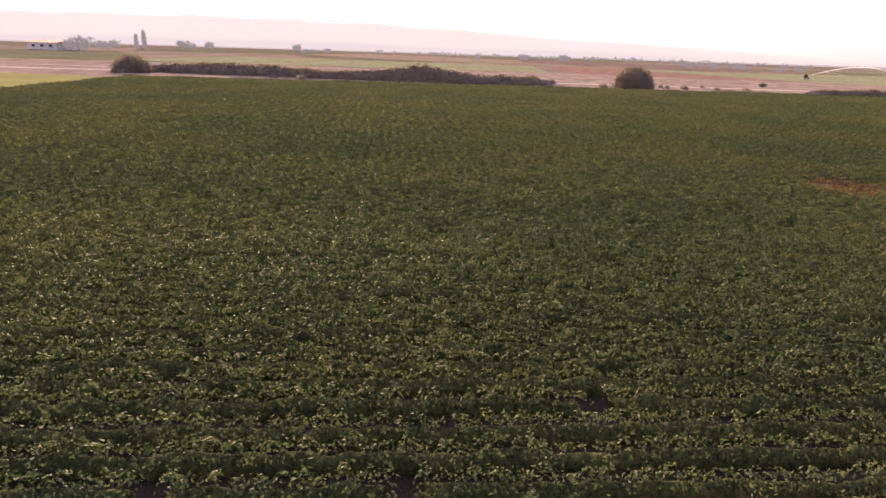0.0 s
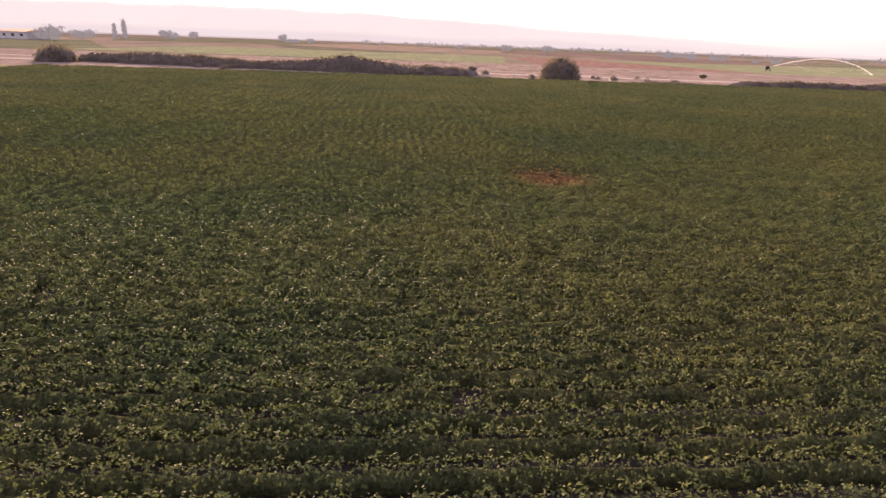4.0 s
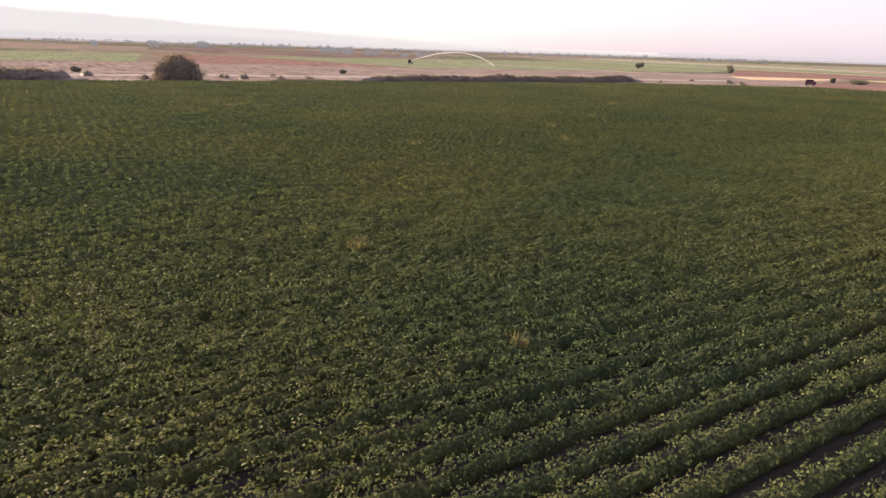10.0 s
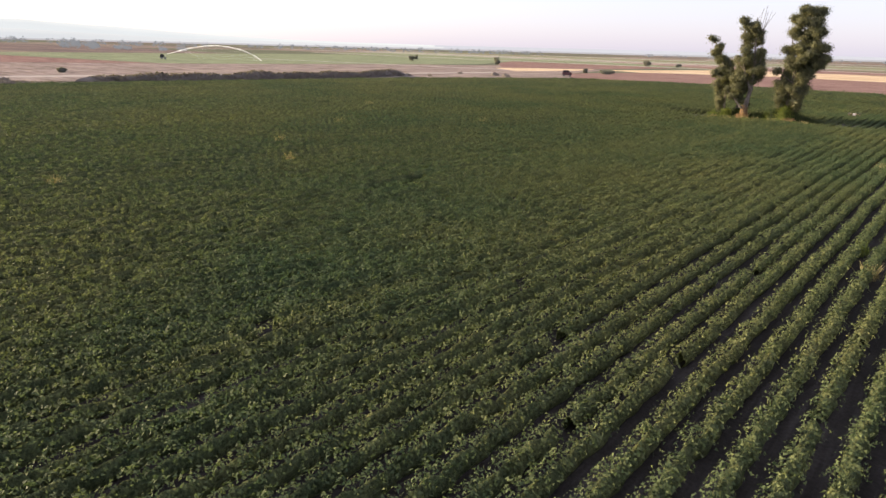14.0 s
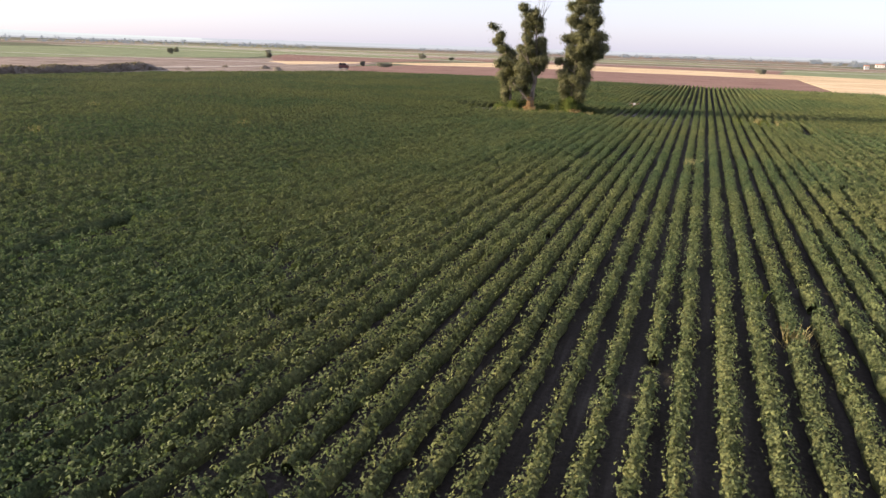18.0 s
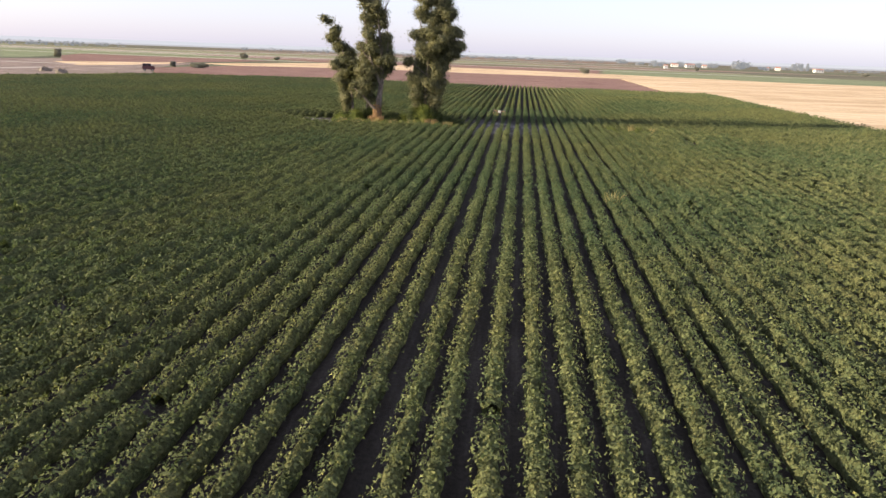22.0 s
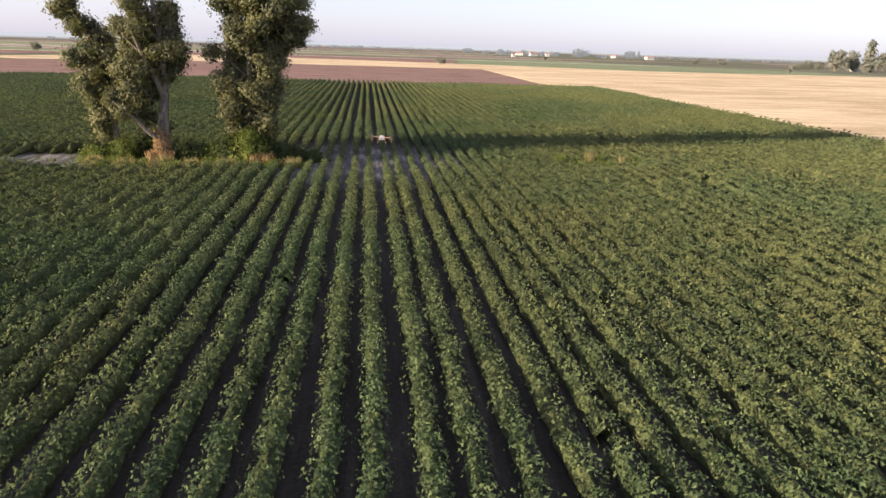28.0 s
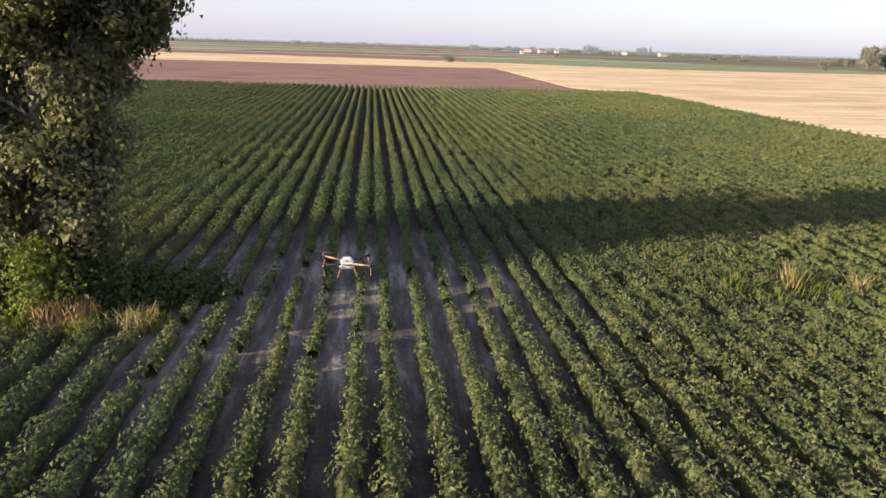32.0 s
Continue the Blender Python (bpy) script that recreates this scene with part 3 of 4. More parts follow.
# the drill left the rows a little unevenly apart
ROWS = [-35.82, -34.85, -33.90, -32.98, -31.96, -31.07, -30.02, -29.22, -28.25, -27.30, -26.42, -25.60, -24.64, -23.75, -22.80, -22.00, -21.00, -20.05,
        -19.10, -18.15, -17.15, -16.20, -15.20, -14.17, -13.20, -12.26, -11.29, -10.20, -9.25, -8.24]
spread = np.random.default_rng(5)
while ROWS[0] > -157.4:
    ROWS.insert(0, ROWS[0] - 0.955 - spread.uniform(-0.07, 0.07))
while ROWS[-1] < 15.8:
    ROWS.append(ROWS[-1] + 0.97 + spread.uniform(-0.07, 0.07))
for i, x in enumerate(ROWS):
    crop_row(i, x, -81, 226)

# ---- poplars ----


def poplar(seed, at, trunk, limbs, blobs, label, leaf=0.150, per=62, tight=0.58):
    """A tree from its trunk's and limbs' lines and the blobs of its crown, given as (across, up, half width, half height)."""
    rng = np.random.default_rng(seed)
    tree = thing("poplar_tree", (*at, 0.0), label, "tree", "poplars in the field")
    pts = [(x, y, z) for x, y, z, r in trunk]
    part_of("trunk", mesh_data("trunk", *tube(pts, [r for *_, r in trunk], 10), [BARK], None, True), tree)
    for line in limbs:
        part_of("limb", mesh_data("limb", *tube([p[:3] for p in line], [p[3] for p in line], 6), [BARK], None, True), tree)
    tz, tx = [p[2] for p in trunk], [p[0] for p in trunk]
    full = []
    for k, (x, z, w, h) in enumerate(blobs):
        back = abs(x - np.interp(z, tz, tx)) < 0.6 and z < 8.5      # the lower trunk shows free
        y = 1.0 if back else rng.uniform(-0.9, 0.9)
        if w < 0.4:
            full.append((x, y * w, z, w, w, h, 5))
            continue
        for _ in range(8):                                          # each mass is a handful of boughs with gaps
            d = rng.normal(size=3)
            d *= rng.uniform(0.3, 1.0) / np.linalg.norm(d)
            r = rng.uniform(0.28, 0.62)
            full.append((x + d[0] * w * 0.85, y * w + d[1] * w * 1.2, z + d[2] * h, w * r * 0.75, w * r * 1.2, h * r, 9 * w * h + 2))
        if w > 0.65 and z > 4.2:                                    # masses behind
            full.append((x * 0.9, rng.uniform(1.0, 2.0) * (1 if k % 3 else -0.75), z + rng.uniform(-0.3, 0.3), w * 0.4, w, h * 0.5, 16 * w * h))
    part_of("crown", mesh_data("crown", *clumped(rng, full, per, leaf, tight, True), [TREELEAF]), tree)
    return tree


poplar(11, (-44.2, 128.2),
       [(0, 0, -0.1, 0.66), (0.02, 0, 0.5, 0.46), (0.1, 0, 1.8, 0.36), (0.3, 0.05, 3.4, 0.29), (0.42, 0.1, 4.3, 0.27), (0.5, 0.1, 6.0, 0.21), (0.45, 0, 8.0, 0.18), (0.2, 0, 10, 0.13), (0.0, 0, 12.5, 0.08), (-0.2, 0, 14.0, 0.03)],
       [[(0.0, -0.2, 1.5, 0.20), (-0.6, -0.5, 2.0, 0.14), (-1.3, -0.8, 2.9, 0.1), (-2.4, -0.9, 3.9, 0.05)],
        [(0.42, -0.05, 4.2, 0.20), (0.05, -0.35, 5.3, 0.17), (-0.5, -0.5, 6.6, 0.14), (-1.0, -0.5, 8.2, 0.10), (-1.3, -0.4, 10.5, 0.06), (-1.5, -0.3, 13.6, 0.03)],
        [(0.5, 0, 6.0, 0.14), (1.0, -0.1, 7.2, 0.1), (1.2, 0.2, 9.0, 0.06), (0.9, 0.2, 12.6, 0.03)],
        [(-0.6, -0.5, 6.8, 0.08), (-1.3, -0.7, 7.6, 0.05), (-2.0, -0.8, 8.8, 0.02)],
        [(0.3, 0.1, 10.5, 0.06), (0.9, 0.0, 12.6, 0.04), (1.1, 0, 14.9, 0.012)],
        [(0.1, 0.1, 11.8, 0.05), (0.2, 0.3, 13.4, 0.03), (0.4, 0.4, 15.2, 0.012)],
        [(-0.2, 0, 12.0, 0.04), (0.0, -0.3, 13.6, 0.025), (0.7, -0.4, 15.0, 0.01)],
        [(0.6, 0.1, 11.4, 0.045), (1.1, 0.1, 13.0, 0.035), (1.6, 0.1, 14.8, 0.015)], [(0.5, 0, 11.9, 0.04), (0.8, -0.2, 13.6, 0.03), (1.0, -0.2, 15.6, 0.015)], [(0.9, 0.1, 12.5, 0.03), (1.5, 0.2, 13.6, 0.02), (2.0, 0.2, 14.6, 0.012)]],
       [(-1.2, 4.7, 0.75, 0.65), (-1.8, 5.5, 0.8, 0.7), (-0.9, 6.0, 0.8, 0.7), (0.5, 5.6, 0.5, 0.5), (0.9, 6.3, 0.75, 0.7), (1.35, 7.3, 0.7, 0.7), (0.5, 7.0, 0.7, 0.7), (0.9, 8.1, 0.75, 0.7), (-1.2, 7.4, 0.9, 0.8), (-0.5, 8.4, 0.9, 0.8), (-1.7, 8.3, 0.6, 0.5),
        (0.7, 9.3, 0.7, 0.7), (-0.7, 9.8, 0.8, 0.8), (-0.9, 11.2, 0.85, 0.8), (0.3, 10.8, 0.6, 0.6), (0.4, 12.0, 0.6, 0.6), (-1.2, 12.7, 0.75, 0.7), (-0.2, 12.8, 0.5, 0.5), (-1.6, 13.7, 0.55, 0.5), (-1.6, 3.3, 0.7, 0.45), (-2.4, 4.0, 0.7, 0.5), (-0.8, 2.7, 0.5, 0.35), (0.1, 2.2, 0.35, 0.3), (-1.1, 3.9, 0.6, 0.5)],
       "tall old poplar with a furrowed grey trunk and sparse crown")
poplar(12, (-38.8, 128.6),
       [(0, 0, -0.1, 0.44), (-0.05, 0, 1.2, 0.27), (0.0, 0, 3.0, 0.22), (0.2, 0.05, 5.0, 0.19), (0.25, 0, 7.5, 0.18), (0.4, 0, 10, 0.12), (0.5, 0, 12.5, 0.07), (0.6, 0, 15.0, 0.03)],
       [[(0.1, 0.2, -0.1, 0.24), (0.55, 0.25, 1.5, 0.17), (0.75, 0.3, 3.2, 0.13), (0.8, 0.3, 6.0, 0.09), (1.6, 0.3, 9.0, 0.05)],
        [(0.2, 0, 6.0, 0.13), (1.0, 0.2, 7.0, 0.09), (2.2, 0.2, 7.7, 0.06), (3.6, 0.1, 8.6, 0.03)],
        [(0.3, 0, 8.0, 0.1), (-0.4, -0.2, 9.5, 0.07), (-0.9, -0.3, 12.5, 0.03)],
        [(0.4, 0, 9.5, 0.1), (1.3, -0.1, 11.5, 0.06), (2.2, -0.2, 14.2, 0.03)],
        [(0.2, -0.1, 5.4, 0.06), (-0.8, -0.3, 6.3, 0.04), (-2.0, -0.4, 6.9, 0.015)],
        [(0.3, 0, 4.6, 0.06), (1.6, -0.3, 4.9, 0.035), (2.3, -0.3, 5.6, 0.015), (2.6, -0.4, 6.4, 0.008)]],
       [(0.3, 4.8, 0.8, 0.7), (-0.8, 4.3, 0.6, 0.6), (1.1, 4.9, 0.8, 0.6), (1.5, 5.7, 0.6, 0.6), (-0.6, 5.6, 0.9, 0.7), (0.5, 6.1, 1.1, 0.8), (1.4, 6.7, 0.9, 0.7), (-0.8, 7.0, 0.8, 0.7), (-1.9, 6.9, 0.4, 0.25), (0.3, 7.6, 1.1, 0.8), (2.2, 7.6, 0.9, 0.6), (3.2, 8.2, 0.8, 0.5), (3.7, 8.7, 0.45, 0.4),
        (-0.7, 8.5, 0.9, 0.8), (1.4, 8.6, 1.1, 0.8), (2.6, 9.2, 0.9, 0.7), (3.3, 10.0, 0.6, 0.6), (-0.7, 9.9, 1.0, 0.9), (0.8, 10.1, 1.1, 0.8), (2.3, 10.6, 0.9, 0.8), (0.7, 11.4, 1.2, 0.9), (2.6, 11.9, 0.7, 0.7), (-0.5, 12.0, 0.9, 0.8), (0.3, 13.2, 1.1, 0.8), (2.0, 13.2, 0.8, 0.8), (1.5, 12.0, 0.8, 0.8), (-0.6, 13.7, 0.7, 0.6),
        (0.5, 14.7, 1.0, 0.7), (1.7, 14.6, 0.8, 0.7), (-0.9, 3.1, 0.5, 0.6), (-0.7, 2.3, 0.4, 0.5),
        (1.3, 3.9, 0.8, 0.7), (0.5, 3.7, 0.7, 0.6), (-0.9, 3.6, 0.7, 0.6), (1.2, 3.0, 0.7, 0.6), (-1.1, 5.1, 0.8, 0.7), (1.7, 4.7, 0.6, 0.6), (-0.6, 2.0, 0.6, 0.6), (0.9, 2.1, 0.6, 0.5)],
       "tall dense poplar with dark green crown and pale forked trunk")
poplar(13, (-47.8, 129.7),
       [(0.4, 0, -0.1, 0.28), (0.35, 0, 1.5, 0.18), (0.2, 0, 3.4, 0.15), (-0.1, 0, 5.5, 0.12), (-0.7, 0, 7.6, 0.09), (-1.4, 0, 9.6, 0.05), (-2.6, 0, 11.2, 0.02)],
       [[(0.2, 0, 3.2, 0.08), (0.7, 0.2, 4.6, 0.05), (1.1, 0.2, 6.6, 0.03)], [(-1.2, 0, 9.0, 0.03), (-1.7, 0.2, 10.2, 0.02), (-1.6, 0.3, 11.6, 0.01)], [(-0.8, 0, 7.8, 0.04), (-2.0, -0.2, 8.8, 0.02), (-2.9, -0.3, 9.6, 0.01)],
        [(-0.1, -0.1, 5.2, 0.06), (-0.9, -0.3, 5.9, 0.04), (-1.9, -0.4, 6.5, 0.015)]],
       [(-0.5, 3.4, 0.6, 0.7), (-0.6, 4.5, 0.8, 0.7), (0.3, 4.2, 0.6, 0.6), (-0.2, 5.6, 0.9, 0.7), (0.9, 5.0, 0.7, 0.6), (-1.3, 6.3, 0.8, 0.5), (-0.4, 6.7, 0.9, 0.6), (1.0, 6.3, 0.7, 0.6), (-0.3, 7.5, 0.8, 0.5), (-1.2, 8.3, 0.7, 0.5), (-1.9, 9.2, 0.5, 0.4), (-1.5, 9.9, 0.4, 0.4), (-2.4, 10.9, 0.35, 0.25), (-2.9, 11.2, 0.25, 0.2), (-0.4, 2.3, 0.45, 0.5), (-0.3, 1.5, 0.35, 0.35)],
       "slender leaning poplar with thin bare top", 0.175, 70)
poplar(14, (-46.2, 130.8),
       [(0.3, 0, -0.1, 0.34), (0.3, 0, 0.8, 0.24), (0.3, 0, 2.2, 0.20), (0.3, 0, 4.0, 0.15), (0.3, 0, 6.5, 0.10), (0.5, 0, 9.0, 0.05), (0.5, 0, 10.0, 0.02)],
       [[(0.3, 0, 2.6, 0.08), (-0.5, -0.2, 3.6, 0.05), (-0.9, -0.3, 5.0, 0.02)]],
       [(0.4, 4.5, 0.7, 0.7), (-0.6, 4.6, 0.6, 0.5), (0.4, 5.6, 0.8, 0.7), (0.5, 6.8, 0.6, 0.6)],
       "smaller poplar with brown trunk among taller ones", 0.175, 70)


def shrub(seed, name, at, rx, ry, h, label, leaf, material, clumps, per=26, core=0.78, category="shrub", group=""):
    """A bush: an uneven dark heart and clumps of leaves round it."""
    rng = np.random.default_rng(seed)
    ob = thing(name, (*at, 0.0), label, category, group)
    part_of("heart", mesh_data("heart", *lump(rng, rx * core, ry * core, h * core, 0.22), [material]), ob)
    d = rng.normal(size=(clumps, 3))
    d[:, 2] = np.abs(d[:, 2]) * 0.9
    d /= np.linalg.norm(d, axis=1, keepdims=True)
    mid = d * (rx, ry, h) * rng.uniform(0.72, 1.0, (clumps, 1))
    p = rng.normal(size=(clumps, per, 3)) * leaf * 1.5
    c = (mid[:, None] + p).reshape(-1, 3)
    c[:, 2] = np.maximum(c[:, 2], 0.05)
    nr = (d[:, None] * 0.6 + p / leaf * 0.3 + rng.normal(size=p.shape) * 0.4).reshape(-1, 3)
    part_of("leaves", mesh_data("leaves", *leaves(rng, c, nr, leaf * rng.uniform(0.7, 1.4, len(c))), [material]), ob)
    return ob


for k, (x, y, rx, h) in enumerate(((-38.7, 127.6, 1.2, 2.3), (-39.8, 127.9, 0.9, 1.9), (-37.5, 128.0, 1.3, 1.7), (-46.9, 129.2, 0.9, 1.4), (-45.6, 130.0, 0.9, 1.5), (-42.6, 128.9, 1.2, 1.2), (-41.2, 129.2, 1.2, 1.1), (-36.2, 128.8, 1.4, 1.0),
                               (-35.0, 129.4, 1.1, 0.6), (-48.6, 128.6, 0.8, 0.8))):
    shrub(40 + k, "wild_shrub", (x, y), rx, rx * 0.8, h, "leafy green undergrowth at the foot of the poplars", 0.13, SHRUBLEAF if k % 3 else WEED, int(70 * rx * h + 20), 22, group="undergrowth below the poplars")


def tuft(seed, at, radius, height, count, material, label, name="weed_clump", lean=0.30, width=0.02, group="weeds in the field"):
    """Upright blades from one foot."""
    rng = np.random.default_rng(seed)
    ob = thing(name, (*at, 0.02), label, "weeds", group)
    w = rng.uniform(0, 6.283, count)
    r = radius * np.sqrt(rng.uniform(0, 1, count))
    foot = np.stack([r * np.cos(w), r * np.sin(w), np.zeros(count)], 1)
    tip = foot + np.stack([rng.normal(0, lean, count), rng.normal(0, lean, count), np.ones(count)], 1) * (height * rng.uniform(0.5, 1.0, count))[:, None]
    side = np.stack([np.cos(w + 1.5), np.sin(w + 1.5), np.zeros(count)], 1) * width
    mid = (foot + tip) / 2 + np.stack([rng.normal(0, 0.04, count), rng.normal(0, 0.04, count), np.full(count, 0.06)], 1) * height
    v = np.stack([foot, mid + side, tip, mid - side], 1).reshape(-1, 3)
    part_of("foliage", mesh_data("foliage", v, np.arange(4 * count).reshape(-1, 4), [material]), ob)
    return ob


# dry weeds that stand in the crop
for k, (x, y, r, h, m) in enumerate(((-33.3, 25.1, 0.35, 0.9, 0), (-22.4, 25.3, 0.4, 0.85, 0), (-57.3, 58.4, 0.5, 1.1, 0), (-59.4, 42.4, 0.45, 1.05, 0), (-19.8, 62.9, 0.3, 0.8, 1), (-19.0, 59.4, 0.4, 0.8, 0), (-22.5, 90.8, 0.5, 1.0, 0), (-35.9, 152.9, 0.5, 1.1, 1),
                                  (-16.6, 128.0, 0.9, 0.65, 1), (-15.7, 128.6, 0.3, 1.25, 0), (-14.7, 127.9, 1.0, 0.6, 1), (-13.4, 128.4, 0.3, 1.05, 0), (-12.2, 128.3, 0.6, 0.9, 1), (-17.9, 128.5, 0.6, 1.0, 1), (-15.2, 128.9, 0.7, 1.0, 1), (-66, 64, 0.6, 1.1, 0), (-74, 78, 0.6, 1.1, 0), (-88, 96, 0.7, 1.2, 0), (-64, 92, 0.6, 1.1, 0))):
    tuft(80 + k, (x, y), r, h, 80, (STRAW, WEED, RUST)[m], ("dry yellow weed standing above the crop", "tall yellow-green weed in the crop", "withered pinkish brown weeds in the crop")[m])
# tall grass along the foot of the poplars
for k in range(34):
    x = -48.5 + 13.0 * k / 33
    y = 126.1 + 0.5 * math.sin(k * 1.7) + 0.9 * abs((k - 16) / 17) ** 2
    tuft(120 + k, (x, y), 0.5, 0.35 + 0.5 * ((k * 7) % 5) / 4, 110, STRAW if k % 5 < 3 else WEED, "bleached tall grass below the poplars", "grass_tuft", 0.3, 0.022, "grass below the poplars")
for k, (x, y) in enumerate(((-44.6, 127.6), (-43.8, 127.5), (-38.2, 126.9), (-37.5, 127.0))):
    tuft(170 + k, (x, y), 0.45, 1.0, 240, RUST, "rust-brown withered creeper at a trunk's foot", "creeper", 0.18, 0.03, "withered creepers")

rng = np.random.default_rng(190)
creeper = thing("trunk_creeper", (-44.2, 128.2, 0), "reddish brown dead creeper wrapped round a poplar's foot", "creeper")
w = rng.uniform(0, 6.283, 1500)
up = rng.uniform(0, 1, 1500) ** 1.3 * 2.1
rad = 0.56 - 0.09 * up + rng.uniform(-0.06, 0.08, 1500)
spot = np.stack([rad * np.cos(w), rad * np.sin(w), up], 1)
out = np.stack([np.cos(w), np.sin(w), np.full(1500, 0.3)], 1) + rng.normal(size=(1500, 3)) * 0.4
part_of("dead_leaf", mesh_data("dead_leaf", *leaves(rng, spot, out, rng.uniform(0.1, 0.2, 1500)), [RUST]), creeper)

# ---- hedges and bushes beyond the field ----


def hedge(seed, line, width, height, label, leaf=0.5, per_m=60, ups=()):
    """A long row of grown-together bushes along a line of places."""
    rng = np.random.default_rng(seed)
    pts = np.array(line, float)
    ob = thing("hedge", (*pts[0], 0.0), label, "hedge", "hedges beyond the field")
    seg = np.linalg.norm(np.diff(pts, axis=0), axis=1)
    run = np.r_[0, np.cumsum(seg)]
    n = int(run[-1] / 1.6)
    at = np.linspace(0, run[-1], n)
    cx, cy = np.interp(at, run, pts[:, 0]), np.interp(at, run, pts[:, 1])
    hh = height * (1 + 0.22 * wave(rng, at, 9.0) + 0.16 * wave(rng, at, 3.0)) * np.clip(np.minimum(at, run[-1] - at) / 5 + 0.35, 0, 1)
    for a, b, up in ups:
        hh = hh + up * np.exp(-((at - a) / b) ** 2)
    heart = []
    for i in range(0, n, 2):
        v, q = lump(rng, 4.6, width * 0.9, hh[i] * 0.80, 0.2, 4, 9)
        d0 = (pts[-1] - pts[0]) / np.linalg.norm(pts[-1] - pts[0])
        v = np.stack([v[:, 0] * d0[0] - v[:, 1] * d0[1], v[:, 0] * d0[1] + v[:, 1] * d0[0], v[:, 2]], 1)
        heart.append((v + (cx[i] - pts[0, 0], cy[i] - pts[0, 1], 0), q))
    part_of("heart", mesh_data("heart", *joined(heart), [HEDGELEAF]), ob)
    k = int(run[-1] * per_m)
    s = rng.uniform(0, run[-1], k)
    h = np.interp(s, at, hh)
    th = rng.uniform(-1.5, 1.5, k)
    off = width * np.sin(th) * rng.uniform(0.7, 1.1, k)
    d = (pts[-1] - pts[0]) / np.linalg.norm(pts[-1] - pts[0])
    c = np.stack([np.interp(s, run, pts[:, 0]) - pts[0, 0] - d[1] * off, np.interp(s, run, pts[:, 1]) - pts[0, 1] + d[0] * off, np.maximum(h * np.cos(th) * rng.uniform(0.7, 1.02, k), 0.1)], 1)
    nr = np.stack([-d[1] * np.sin(th), d[0] * np.sin(th), np.cos(th)], 1) + rng.normal(size=(k, 3)) * 0.6
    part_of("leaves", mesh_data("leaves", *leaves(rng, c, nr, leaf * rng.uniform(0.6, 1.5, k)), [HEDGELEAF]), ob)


hedge(201, [(-194, -88), (-181, -36), (-176, -10), (-170.5, 20)], 2.6, 2.7, "long dark overgrown hedge behind the crop", ups=((76, 7, 1.6), (20, 6, 1.0)))
hedge(202, [(-160.5, 84), (-157.5, 120), (-156.0, 150), (-160.5, 179)], 2.0, 1.7, "low dark hedge at the field's far side", ups=((40, 5, 0.8), (88, 6, 0.7)))
hedge(203, [(-164, 62), (-161.5, 84)], 1.2, 0.7, "low scrubby weeds along the field edge", 0.3, 30)
shrub(210, "round_bush", (-170.5, 42.5), 5.0, 5.0, 5.4, "large round dark bush on the field's edge", 0.42, HEDGELEAF, 420, 16, 0.86, "bush")


rng = np.random.default_rng(230)
for k in range(46):
    y = rng.uniform(-70, 215)
    x = np.interp(y, [-80, 20, 90, 160, 215], [-172, -166, -161, -152, -135]) - rng.uniform(3, 30)
    r = rng.uniform(0.5, 1.5)
    shrub(600 + k, "scrub_bush", (x, y), r * 1.3, r, r * 0.9, "low hazy scrub bush in dry grass", 0.22, HEDGELEAF, 14, 9, 0.8, "bush", "scrub on the dry margin")
shrub(211, "round_bush", (-187, -92), 6.0, 5.0, 4.2, "broad dark bush at the end of the hedge", 0.42, HEDGELEAF, 300, 14, 0.86, "bush")


def far_tree(seed, x, y, w, h, label, shape="round", group="far trees on the plain"):
    rng = np.random.default_rng(seed)
    ob = thing("far_tree", (x, y, 0.0), label, "tree", group)
    part_of("trunk", mesh_data("trunk", *tube([(0, 0, -0.1), (0.1, 0, h * 0.3), (0, 0.1, h * 0.8)], [0.04 * h, 0.03 * h, 0.01 * h], 6), [BARK], None, True), ob)
    leaf = max(0.4, 0.06 * h + 0.02 * w)
    if shape == "spire":
        blobs = [(0, 0, h * f, w * 0.5 * g, w * 0.5 * g, h * 0.1, 16) for f, g in ((0.08, 0.8), (0.2, 1.0), (0.33, 1.0), (0.46, 0.9), (0.6, 0.75), (0.73, 0.55), (0.85, 0.35), (0.94, 0.15))]
    else:
        low = 0.45
        blobs = [(0, 0, h * low, w * 0.40, w * 0.40, h * 0.42, 34)]
        for i in range(6):
            a = 6.283 * i / 6 + rng.uniform(0, 1)
            blobs.append((w * 0.27 * math.cos(a), w * 0.27 * math.sin(a), h * rng.uniform(0.25, 0.68), w * 0.22, w * 0.22, h * 0.24, 12))
    v, q = clumped(rng, blobs, 12, leaf, 0.08 * h + 0.05 * w)
    v[:, 2] = np.maximum(v[:, 2], 0.02)
    # the farthest crowns glow faintly in place of haze
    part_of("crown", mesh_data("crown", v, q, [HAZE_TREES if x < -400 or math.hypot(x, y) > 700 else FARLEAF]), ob)


